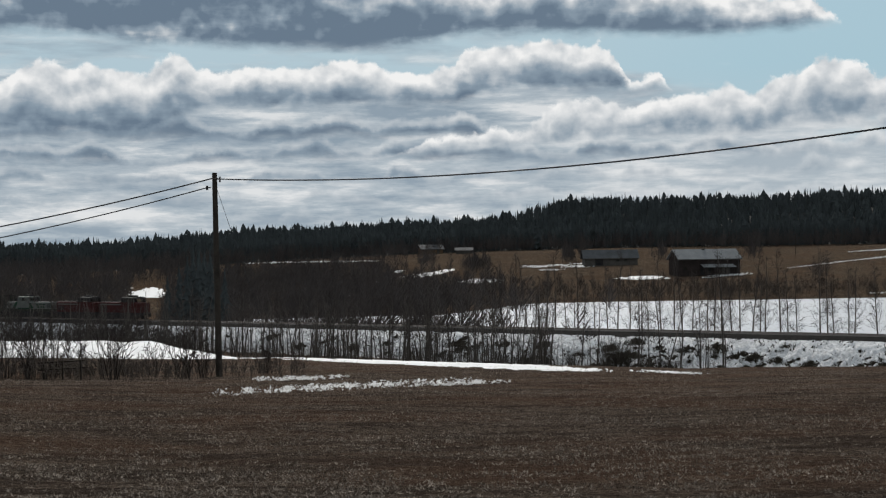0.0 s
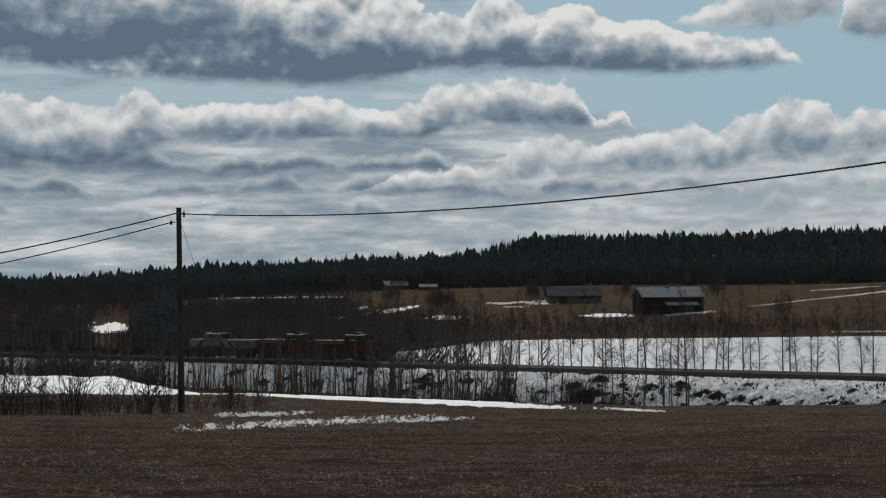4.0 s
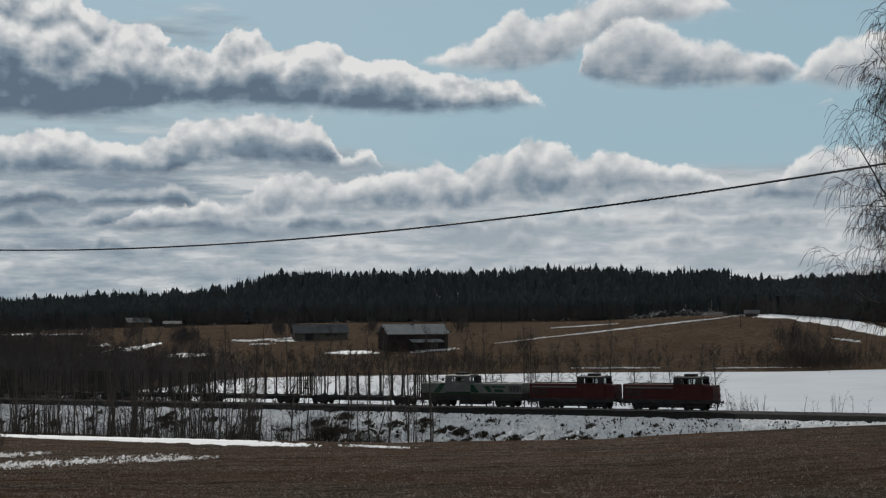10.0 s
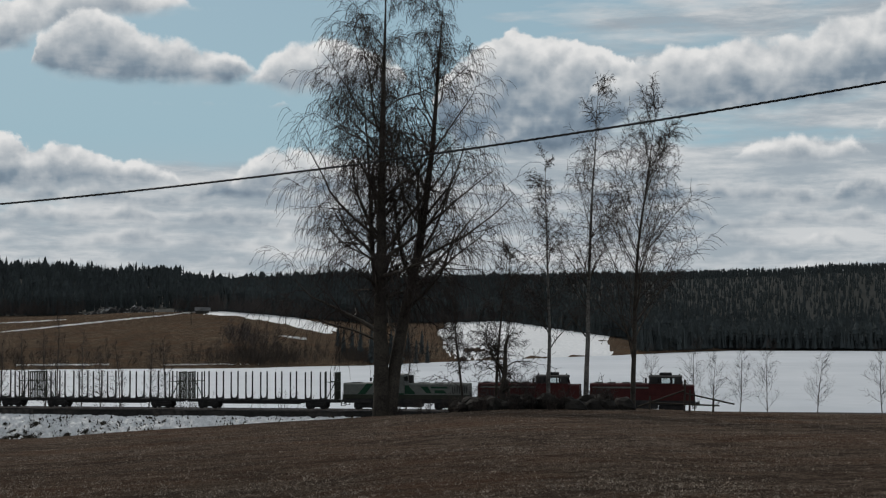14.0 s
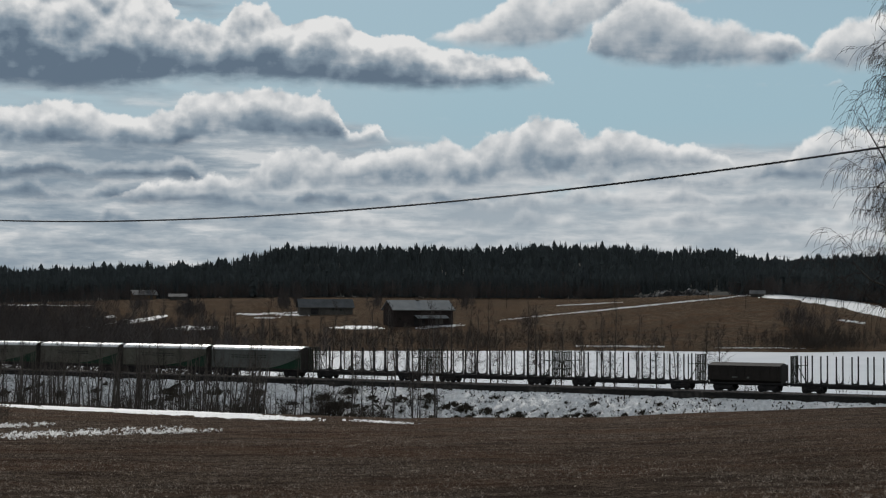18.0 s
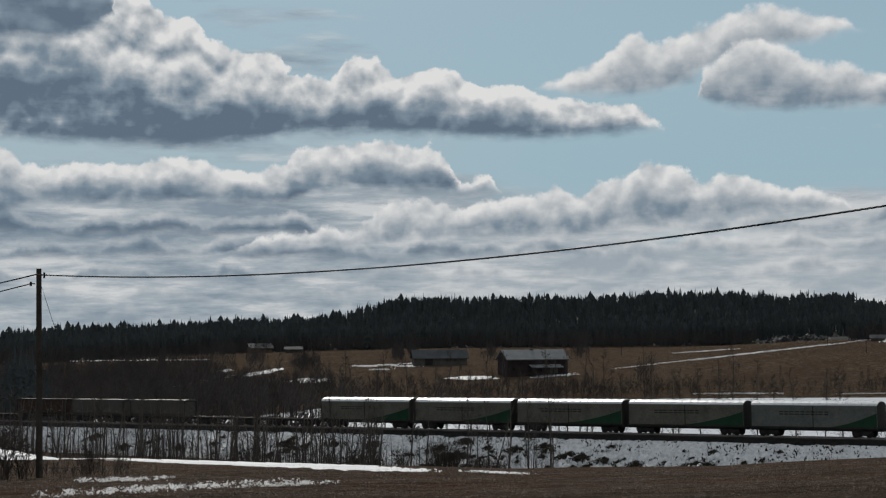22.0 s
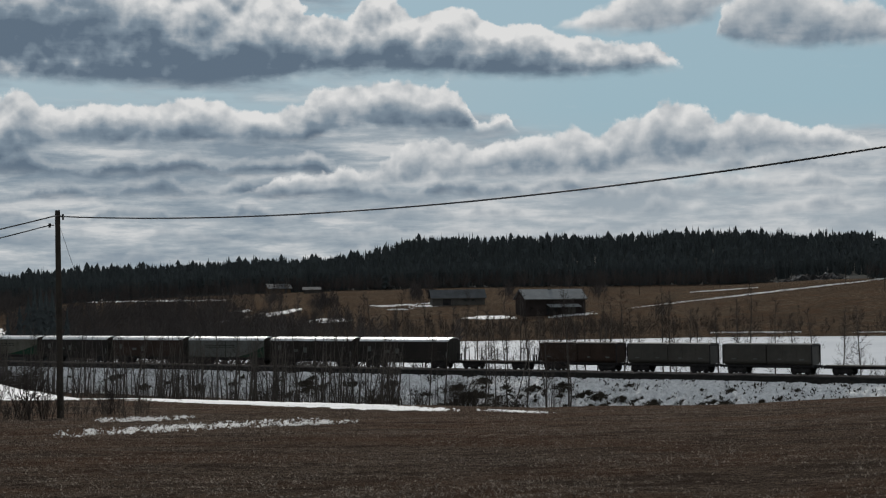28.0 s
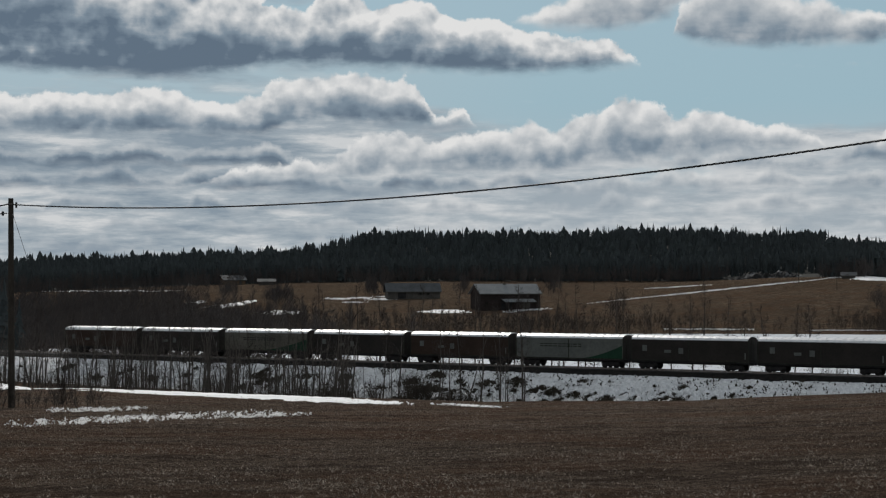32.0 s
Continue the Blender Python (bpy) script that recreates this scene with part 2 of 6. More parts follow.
def surface(name, dark, light, scale=3.0, rough=0.85, bump=0.3, metal=0.0, fine=8.0, stain=None, amount=0.5, spec=0.12, relief=0.05):
    """A rough surface in two colours: broad stains, fine grain and relief of the same grain."""
    m = bpy.data.materials.new(name)
    m.use_nodes = True
    k = Nodes(m.node_tree)
    k.tree.nodes.clear()
    co = k.add("ShaderNodeTexCoord").outputs["Object"]
    broad = k.noise(co, scale, 4.0, 0.6)
    grain = k.noise(co, scale * fine, 5.0, 0.65)
    f = k.math("ADD", k.math("MULTIPLY", broad, 0.55), k.math("MULTIPLY", grain, 0.45))
    col = k.mix(k.span(f, 0.36, 0.64), dark, light)
    if stain:
        col = k.mix(k.span(k.noise(co, scale * 0.35, 6.0, 0.7), 0.52, 0.7, 0.0, amount), col, stain)
    b = k.add("ShaderNodeBsdfPrincipled", col)
    b.inputs["Metallic"].default_value = metal
    b.inputs["Specular IOR Level"].default_value = spec if rough > 0.6 else 0.4
    k.put(b, b.inputs.find("Roughness"), k.span(grain, 0.3, 0.7, max(rough - 0.12, 0.02), min(rough + 0.12, 1.0)))
    if bump:
        h = k.add("ShaderNodeBump")
        h.inputs["Strength"].default_value = bump
        h.inputs["Distance"].default_value = relief
        k.put(h, h.inputs.find("Height"), f)
        k.put(b, b.inputs.find("Normal"), h)
    k.add("ShaderNodeOutputMaterial", b)
    return m


def ground_material():
    """Last year's grass with bare earth, reddish and straw-coloured drifts; snow left in streaks beyond the lake."""
    m = bpy.data.materials.new("winter_grass")
    m.use_nodes = True
    k = Nodes(m.node_tree)
    k.tree.nodes.clear()
    co = k.add("ShaderNodeTexCoord").outputs["Object"]
    broad = k.noise(co, 0.035, 4.0, 0.6)
    mid = k.noise(k.vec("MULTIPLY", co, (0.7, 1.0, 1.0)), 0.8, 6.0, 0.7)
    grain = k.noise(co, 11.0, 6.0, 0.85)
    straw = k.mix(k.span(grain, 0.43, 0.58), (0.030, 0.0225, 0.0185), (0.310, 0.243, 0.190))
    earth = k.mix(k.span(grain, 0.40, 0.62), (0.025, 0.0187, 0.0150), (0.120, 0.092, 0.075))
    col = k.mix(k.span(mid, 0.42, 0.60), earth, straw)
    lanes = k.noise(k.vec("MULTIPLY", k.vec("ADD", co, k.vec("MULTIPLY", k.add("ShaderNodeSeparateXYZ", co, out=0), (0.0, -0.35, 0.0))), (0.10, 1.4, 1.0)), 1.0, 5.0, 0.65)
    clods = k.noise(k.vec("MULTIPLY", co, (0.8, 1.0, 1.0)), 3.6, 5.0, 0.75)
    col = k.mix(k.span(lanes, 0.50, 0.64, 0.0, 0.7), col, straw)
    col = k.mix(k.span(clods, 0.50, 0.38, 0.0, 0.6), col, (0.020, 0.0145, 0.0115))
    col = k.mix(k.span(broad, 0.4, 0.65, 0.0, 0.45), col, (0.054, 0.040, 0.031))
    moor = k.noise(k.vec("MULTIPLY", co, (0.6, 1.0, 1.0)), 0.22, 4.0, 0.65)
    col = k.mix(k.span(moor, 0.46, 0.62, 0.0, 0.45), col, k.mix(grain, (0.030, 0.017, 0.011), (0.185, 0.105, 0.068)))
    # the far hill is older, greener pasture
    col = k.mix(k.span(k.vec("LENGTH", co), 250.0, 420.0), col, k.mix(1.0, col, (0.79, 0.78, 0.72), "MULTIPLY"))
    b = k.add("ShaderNodeBsdfPrincipled", col)
    b.inputs["Roughness"].default_value = 0.95
    b.inputs["Specular IOR Level"].default_value = 0.0
    h = k.add("ShaderNodeBump")
    h.inputs["Strength"].default_value, h.inputs["Distance"].default_value = 1.0, 0.16
    k.put(h, h.inputs.find("Height"), k.math("ADD", k.math("ADD", grain, clods), k.math("MULTIPLY", mid, 0.8)))
    k.put(b, b.inputs.find("Normal"), h)
    k.add("ShaderNodeOutputMaterial", b)
    return m


GROUND = ground_material()
SNOW = surface("old_snow", (0.60, 0.61, 0.62), (0.80, 0.80, 0.80), 0.5, 0.7, 0.5, fine=6.0)
SLOPESNOW = surface("coarse_old_snow", (0.52, 0.53, 0.54), (0.86, 0.86, 0.86), 1.6, 0.8, 1.0, fine=3.0, stain=(0.07, 0.06, 0.05), amount=0.30, relief=0.30)
DIRTYSNOW = surface("dirty_snow", (0.28, 0.28, 0.28), (0.68, 0.68, 0.67), 1.5, 0.8, 0.8, fine=5.0)
ICE = surface("snowy_ice", (0.41, 0.44, 0.475), (0.55, 0.57, 0.60), 0.012, 0.65, 0.1, fine=9.0, stain=(0.50, 0.56, 0.63), amount=0.5)
BALLAST = surface("ballast", (0.006, 0.006, 0.006), (0.024, 0.022, 0.02), 1.5, 0.95, 0.8, fine=7.0)
STEEL = surface("rail_steel", (0.10, 0.075, 0.06), (0.22, 0.2, 0.19), 2.0, 0.45, 0.1, 0.8)
BARK = surface("dark_bark", (0.0255, 0.0221, 0.0187), (0.085, 0.07225, 0.0595), 1.2, 0.9, 0.5)
BIRCH = surface("birch_bark", (0.045, 0.042, 0.038), (0.24, 0.225, 0.205), 0.9, 0.85, 0.3, stain=(0.03, 0.027, 0.025), amount=0.9)
ALDER = surface("grey_brown_bark", (0.042, 0.037, 0.033), (0.110, 0.096, 0.085), 0.8, 0.9, 0.3)
TWIG = surface("twigs", (0.024, 0.0195, 0.0175), (0.060, 0.048, 0.042), 0.7, 0.9, 0.0)
NEEDLE = surface("spruce_needles", (0.042, 0.048, 0.050), (0.062, 0.071, 0.070), 0.12, 0.9, 0.0, fine=12.0, spec=0.0)
POLEWOOD = surface("tarred_wood", (0.022, 0.019, 0.016), (0.065, 0.055, 0.045), 1.5, 0.9, 0.3, fine=14.0)
# coloured train paints are darkened overall, putting the near side's shade into them
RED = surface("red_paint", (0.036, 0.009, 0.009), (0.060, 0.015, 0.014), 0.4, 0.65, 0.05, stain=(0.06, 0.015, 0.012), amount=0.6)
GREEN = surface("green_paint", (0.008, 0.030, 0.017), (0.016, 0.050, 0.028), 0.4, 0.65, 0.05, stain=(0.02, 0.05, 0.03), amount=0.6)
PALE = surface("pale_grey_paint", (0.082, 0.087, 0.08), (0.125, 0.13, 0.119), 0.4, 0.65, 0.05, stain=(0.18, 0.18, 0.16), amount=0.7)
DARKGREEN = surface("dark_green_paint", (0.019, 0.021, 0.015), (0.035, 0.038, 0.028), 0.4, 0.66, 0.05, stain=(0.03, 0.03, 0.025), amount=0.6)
BLACK = surface("black_frame_paint", (0.012, 0.012, 0.0135), (0.042, 0.039, 0.0375), 0.8, 0.7, 0.2)
ROOFMETAL = surface("aluminium_roof", (0.55, 0.56, 0.57), (0.72, 0.72, 0.72), 0.5, 0.35, 0.05, 0.6)
DARKBROWN = surface("dark_brown_paint", (0.017, 0.015, 0.0135), (0.034, 0.029, 0.025), 0.5, 0.7, 0.1, stain=(0.03, 0.026, 0.022), amount=0.6)
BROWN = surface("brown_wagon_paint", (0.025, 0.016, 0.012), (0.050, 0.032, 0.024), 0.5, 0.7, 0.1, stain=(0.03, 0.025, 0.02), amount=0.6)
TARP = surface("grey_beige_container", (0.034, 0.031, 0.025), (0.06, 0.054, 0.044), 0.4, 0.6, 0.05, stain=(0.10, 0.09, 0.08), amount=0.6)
WAGONGREY = surface("dull_grey_green_paint", (0.078, 0.076, 0.060), (0.130, 0.124, 0.100), 0.4, 0.68, 0.05, stain=(0.03, 0.03, 0.025), amount=0.6)
BARNRED = surface("weathered_red_boards", (0.018, 0.0145, 0.0135), (0.042, 0.032, 0.029), 0.6, 0.95, 0.3)
GREYBOARD = surface("grey_boards", (0.055, 0.052, 0.047), (0.115, 0.105, 0.092), 0.6, 0.95, 0.3)
YELLOWBOARD = surface("ochre_boards", (0.10, 0.068, 0.042), (0.16, 0.11, 0.07), 0.6, 0.9, 0.2)
TINROOF = surface("tin_roof", (0.13, 0.14, 0.145), (0.20, 0.21, 0.215), 0.3, 0.65, 0.1, 0.0, stain=(0.16, 0.15, 0.14), amount=0.5)
DARKROOF = surface("dull_tar_roof", (0.045, 0.048, 0.05), (0.09, 0.095, 0.10), 0.3, 0.8, 0.1)
STONE = surface("field_stone", (0.010, 0.009, 0.008), (0.030, 0.027, 0.024), 0.8, 0.95, 0.6)
CABLE = surface("black_cable", (0.008, 0.008, 0.009), (0.02, 0.02, 0.02), 4.0, 0.6, 0.0)
SCRUB = surface("leafless_scrub", (0.040, 0.035, 0.0335), (0.090, 0.077, 0.071), 0.05, 0.95, 0.0, fine=30.0)
WILLOW = surface("brown_willow", (0.040, 0.033, 0.028), (0.086, 0.070, 0.058), 0.05, 0.95, 0.0, fine=30.0)
ROCK = surface("bare_rock", (0.012, 0.012, 0.012), (0.036, 0.035, 0.034), 0.35, 0.95, 0.8, fine=6.0, stain=(0.6, 0.6, 0.6), amount=0.6, relief=0.4)
# near-black: the shade between the far trees is put into this colour
FLOORSHADE = surface("shaded_floor", (0.006, 0.0075, 0.0065), (0.014, 0.016, 0.014), 0.05, 0.95, 0.0, fine=20.0)
SHRUB = surface("dead_shrub", (0.022, 0.02, 0.015), (0.07, 0.058, 0.042), 0.6, 0.95, 0.2)
GRASS = surface("dead_grass_blades", (0.043, 0.034, 0.027), (0.41, 0.340, 0.272), 2.2, 0.9, 0.0, fine=6.0)


def glass_material():
    m = bpy.data.materials.new("cab_glass")
    m.use_nodes = True
    b = m.node_tree.nodes["Principled BSDF"]
    b.inputs["Base Color"].default_value = (0.75, 0.8, 0.8, 1)
    b.inputs["Roughness"].default_value = 0.05
    b.inputs["Transmission Weight"].default_value = 1.0
    b.inputs["IOR"].default_value = 1.1
    return m


GLASS = glass_material()

# ---- mesh helpers ----


def part(name, bm, material, parent=None, label="", at=None):
    me = bpy.data.meshes.new(name)
    bm.to_mesh(me)
    bm.free()
    me.materials.append(material)
    ob = new(name, me)
    if parent:
        ob.parent = parent
    if at is not None:
        ob.matrix_basis = at
    if label:
        ob["label"] = label
    return ob


def sheet(name, verts, faces, material, parent=None, label="", smooth=False):
    me = bpy.data.meshes.new(name)
    me.from_pydata([tuple(v) for v in verts], [], [tuple(f) for f in faces])
    me.materials.append(material)
    if smooth:
        me.polygons.foreach_set("use_smooth", [True] * len(me.polygons))
    me.update()
    ob = new(name, me)
    if parent:
        ob.parent = parent
    if label:
        ob["label"] = label
    return ob


def thing(name, label, category, group="", at=None, kind=""):
    ob = new(name)
    ob.empty_display_size = 0.5
    if at is not None:
        ob.matrix_basis = at
    return tagged(ob, label, category, group, kind)


def box(bm, x0, x1, y0, y1, z0, z1, bevel=0.0):
    r = bmesh.ops.create_cube(bm, size=1.0)
    vs = r["verts"]
    bmesh.ops.transform(bm, matrix=Matrix.LocRotScale(((x0 + x1) / 2, (y0 + y1) / 2, (z0 + z1) / 2), None, (x1 - x0, y1 - y0, z1 - z0)), verts=vs)
    if bevel:
        es = list({e for v in vs for e in v.link_edges})
        bmesh.ops.bevel(bm, geom=es, offset=bevel, segments=1, affect="EDGES")
    return bm


def boxes(*dims, bevel=0.0):
    bm = bmesh.new()
    for d in dims:
        box(bm, *d, bevel=bevel)
    return bm


def prism(profile, x0, x1):
    """A profile of (y, z) points drawn out along x, closed at both ends."""
    bm = bmesh.new()
    a = [bm.verts.new((x0, y, z)) for y, z in profile]
    b = [bm.verts.new((x1, y, z)) for y, z in profile]
    n = len(profile)
    for i in range(n):
        bm.faces.new((a[i], a[(i + 1) % n], b[(i + 1) % n], b[i]))
    bm.faces.new(a[::-1])
    bm.faces.new(b)
    bmesh.ops.recalc_face_normals(bm, faces=bm.faces)
    return bm


def rod(bm, p, q, r0, r1=None, n=8):
    """A round bar from p to q."""
    p, q = Vector(p), Vector(q)
    r1 = r0 if r1 is None else r1
    m = Matrix.Translation((p + q) / 2) @ (q - p).to_track_quat("Z", "Y").to_matrix().to_4x4()
    bmesh.ops.create_cone(bm, cap_ends=True, segments=n, radius1=r0, radius2=r1, depth=(q - p).length, matrix=m)
    return bm


def rods(*bars, n=8):
    bm = bmesh.new()
    for p, q, r in bars:
        rod(bm, p, q, r, n=n)
    return bm


# ---- land ----
# bearing, fall of the field, its edge, far shore, height angle and distance of the hill's brow, distance of the woods' back
LAND = (
    (-180, 0.000, 400, 1500, 0.0, 1700, 1900),
    (-40, 0.030, 120, 1200, 0.0, 1300, 1500),
    (-16, 0.0445, 125, 420, -0.60, 680, 980),
    (-9, 0.0493, 125, 440, -0.35, 700, 980),
    (-5, 0.0500, 115, 470, -0.15, 750, 980),
    (2, 0.0535, 96, 478, 0.05, 740, 940),
    (9, 0.0545, 84, 495, 0.10, 730, 940),
    (16, 0.0522, 84, 507, 0.10, 700, 900),
    (22, 0.0468, 86, 512, 0.28, 660, 940),
    (27, 0.0425, 92, 540, -0.15, 700, 1000),
    (32, 0.0386, 97, 620, -0.05, 760, 1300),
    (36, 0.0378, 99, 700, -0.6, 790, 1500),
    (40, 0.0402, 100, 815, -0.95, 835, 1700),
    (60, 0.0405, 100, 830, -0.9, 860, 1700),
)
LAND_T = np.array(LAND)
# bearing and height angle of the woods' skyline
SKYLINE = (
    (-180, 0.8), (-40, 0.6), (-16, 0.45), (-14.4, 0.53), (-11.7, 0.54), (-9.7, 0.71), (-7.7, 0.92), (-3.7, 1.03), (-1.7, 1.15), (0.4, 1.19), (2.4, 1.35), (3.2, 1.60), (4.0, 1.80),
    (4.8, 1.91), (8.0, 1.86), (11.7, 1.90), (14.6, 2.03), (16.6, 1.99), (18.0, 1.83), (19.9, 1.88), (20.9, 1.63), (22.2, 1.46), (25.0, 1.57), (26.2, 1.64), (29.0, 1.56),
    (35.0, 1.59), (41.7, 1.65), (43.1, 1.78), (45.4, 1.85), (48.2, 2.05), (60, 2.0),
)
LAKE_Z = -3.5
# the railway line: bearing of its nearest point and distance
PHI, DIST = 40.5, 199.0
TRACK = pose(DIST * math.sin(radians(PHI)), DIST * math.cos(radians(PHI)), 0.73, 0, -0.2, -PHI)


TENTHS = np.arange(-1800, 1801) / 10
LAND_FINE = [np.interp(TENTHS, LAND_T[:, 0], LAND_T[:, i]) for i in range(1, 7)]
LAND_FINE.insert(5, np.interp(TENTHS, *zip(*SKYLINE)) + 0.34)
LAND_FINE = np.stack(LAND_FINE, 1).tolist()


def land_row(az):
    """The land's figures on a bearing, from a table in tenths of a degree."""
    q = (az + 180) * 10
    i = min(3599, max(0, int(q)))
    f = q - i
    return [a + (b - a) * f for a, b in zip(LAND_FINE[i], LAND_FINE[i + 1])]


def smooth(a, b, x):
    f = min(1.0, max(0.0, (x - a) / (b - a)))
    return f * f * (3 - 2 * f)


def height(x, y):
    r, az = math.hypot(x, y), math.degrees(math.atan2(x, y))
    if az > 120:
        az = -180
    k, edge, shore, brow_el, brow, top_el, back = land_row(az)
    field = EYE - 1.7 - k * min(r, edge + 3)
    low = -4.6
    z = field + (low - field) * smooth(edge, edge + 75, r)
    brow_z = EYE + brow * math.tan(radians(brow_el))
    back_z = EYE + back * math.tan(radians(top_el)) - 16
    if r > shore - 12:
        z = low + (LAKE_Z + 0.4 - low) * smooth(shore - 12, shore + 3, r)
        f = min(1.0, (r - shore) / (brow - shore))
        if r > shore:
            z += (brow_z - LAKE_Z - 0.4) * (0.45 * f + 0.55 * math.sin(f * math.pi / 2))
        if r > brow:
            z += (back_z - brow_z) * smooth(brow, back, r)
    if r > 3:
        z += 0.10 * noise.noise((x * 0.12, y * 0.12, 0)) + (0.9 * noise.noise((x * 0.012, y * 0.012, 5)) if r > shore + 20 else 0)
    return z


def polar(az, r):
    a = radians(az)
    return r * math.sin(a), r * math.cos(a)


def make_ground():
    azs = [-180 + 6 * i for i in range(26)] + [-24 + 0.5 * i for i in range(160)] + [56 + 6 * i for i in range(20)]
    rs = [0.0] + [1.5 * 1.045 ** i for i in range(183)]
    n = len(azs)
    verts = [(x, y, height(x, y)) for r in rs for x, y in (polar(a, r) for a in azs)]
    faces = [(i * n + j, i * n + (j + 1) % n, (i + 1) * n + (j + 1) % n, (i + 1) * n + j) for i in range(len(rs) - 1) for j in range(n)]
    ob = sheet("ground", verts, faces, GROUND, smooth=True)
    tagged(ob, "brown wintered grass field falling towards the railway, hills beyond", "ground", kind="structure")


make_ground()


def make_lake():
    bearings = [0.5 * i for i in range(-17, 141)]

    def far_rim(a):
        f = smooth(-0.5, 4.0, a)
        return (land_row(a)[2] + 8) * f + (400 - 9 * smooth(-4, -8, a)) * (1 - f) + 6 * noise.noise((a * 0.8, 0, 3))

    rim = [polar(a, far_rim(a)) for a in bearings]
    near = [polar(a, (DIST + 8.5) / math.cos(radians(a - PHI))) for a in bearings]
    verts = [(x, y, LAKE_Z) for x, y in near + rim]
    n = len(near)
    faces = [(i, n + i, n + i + 1, i + 1) for i in range(n - 1)]
    ob = sheet("water", verts, faces, ICE)
    tagged(ob, "frozen lake under wind-packed snow with bluish wet ice", "frozen lake", kind="structure")


make_lake()

# ---- railway: track frame with x along the line (to the right), y away from the field, z from the rail head ----


def make_railway():
    bank = thing("embankment", "snow-covered railway embankment with dark ballast shoulder", "embankment", at=TRACK, kind="structure")
    # ballast
    prof = ((-4.4, -1.75), (-2.2, -0.25), (2.2, -0.25), (4.4, -1.75))
    part("ballast_bed", prism(prof, -460, 260), BALLAST, bank, "dark crushed stone ballast")
    # snow slope towards the field
    xs = np.arange(-300, 90, 0.22)
    ys = np.linspace(0, 1, 46)
    verts, faces = [], []
    for f in ys:
        for x in xs:
            y = -3.1 - 9.9 * f
            z = -0.86 - 4.7 * f
            b = noise.noise((x * 0.35, f * 3.2, 2)) * 0.6 + noise.noise((x * 1.0, f * 9, 7)) * 0.55 + abs(noise.noise((x * 1.3, f * 13, 8))) * 1.25 - abs(noise.noise((x * 3.1, f * 28, 18))) * 0.75 + noise.noise((x * 0.07, 0, 9)) * 0.4
            verts.append((x, y, z + b * (0.12 + 0.30 * smooth(0.03, 0.15, f) + 0.58 * smooth(0.15, 0.5, f))))
    n = len(xs)
    for j in range(len(ys) - 1):
        for i in range(n - 1):
            faces.append((j * n + i, (j + 1) * n + i, (j + 1) * n + i + 1, j * n + i + 1))
    sheet("snow_slope", verts, faces, SLOPESNOW, bank, "lumpy thawing snow", smooth=True)
    back = prism(((4.2, -1.9), (4.2, -6), (14, -6), (12, -4.6)), -420, 200)
    part("rear_slope", back, SNOW, bank)
    for side in (-0.762, 0.762):
        prof = ((side - 0.07, -0.17), (side - 0.035, -0.02), (side - 0.035, 0), (side + 0.035, 0), (side + 0.035, -0.02), (side + 0.07, -0.17))
        part("rail", prism(prof, -460, 260), STEEL, bank)


make_railway()

# ---- train ----
FRONT = ((0.0, -246.0), (4.5, -167.8), (6.0, -141.4), (9.0, -90.6), (11.5, -48.1), (13.0, -22.6), (16.0, 29.2), (18.0, 63.4), (21.0, 116.9),
         (23.0, 152.4), (26.5, 215.4), (28.5, 251.7), (29.5, 270.4), (31.0, 298.0), (32.0, 316.2))
TRAIN = []


def enlist(ob, a, b):
    """Put a vehicle in the train: a and b are its ends, metres behind the train's front."""
    TRAIN.append((ob, (a + b) / 2))


def mesh_of(bm, material, name):
    me = bpy.data.meshes.new(name)
    bm.to_mesh(me)
    bm.free()
    me.materials.append(material)
    return me


def put(name, me, parent, at=None, label=""):
    """A part on a mesh that is shared with its like."""
    ob = new(name, me)
    ob.parent = parent
    if at is not None:
        ob.matrix_basis = at
    if label:
        ob["label"] = label
    return ob


def wheel_mesh():
    bm = bmesh.new()
    rod(bm, (0, -0.065, 0), (0, 0.065, 0), 0.46, n=20)
    rod(bm, (0, -0.09, 0), (0, -0.05, 0), 0.49, n=20)
    rod(bm, (0, -0.12, 0), (0, 0.10, 0), 0.14, n=10)
    return mesh_of(bm, BLACK, "wheel")


def bogie_mesh(base):
    h = base / 2
    bm = bmesh.new()
    for y in (-1.0, 1.0):
        box(bm, -h - 0.45, h + 0.45, y - 0.07, y + 0.07, 0.46, 0.84, 0.05)
        box(bm, -h + 0.2, h - 0.2, y - 0.06, y + 0.06, 0.22, 0.5, 0.04)
        box(bm, -0.45, 0.45, y - 0.11, y + 0.11, 0.30, 0.56, 0.04)
        for x in (-h, h):
            box(bm, x - 0.17, x + 0.17, y - 0.12, y + 0.12, 0.32, 0.66, 0.04)
        for x in (-0.22, 0.0, 0.22):
            rod(bm, (x, y, 0.5), (x, y, 0.8), 0.09, n=8)
    box(bm, -0.25, 0.25, -1.0, 1.0, 0.55, 0.82, 0.03)
    for x in (-h, h):
        rod(bm, (x, -0.8, 0.46), (x, 0.8, 0.46), 0.08, n=8)
    return mesh_of(bm, BLACK, "bogie")


def buffer_mesh():
    bm = bmesh.new()
    rod(bm, (0, 0, 1.05), (0.42, 0, 1.05), 0.10, n=10)
    rod(bm, (0.40, 0, 1.05), (0.47, 0, 1.05), 0.23, n=14)
    return mesh_of(bm, BLACK, "buffer")


def coupling_mesh():
    bm = boxes((0, 0.35, -0.09, 0.09, 0.92, 1.12), bevel=0.02)
    rod(bm, (0.2, 0, 0.95), (0.45, 0, 0.70), 0.04, n=6)
    return mesh_of(bm, BLACK, "coupling")


WHEEL, BUFFER, COUPLING = wheel_mesh(), buffer_mesh(), coupling_mesh()
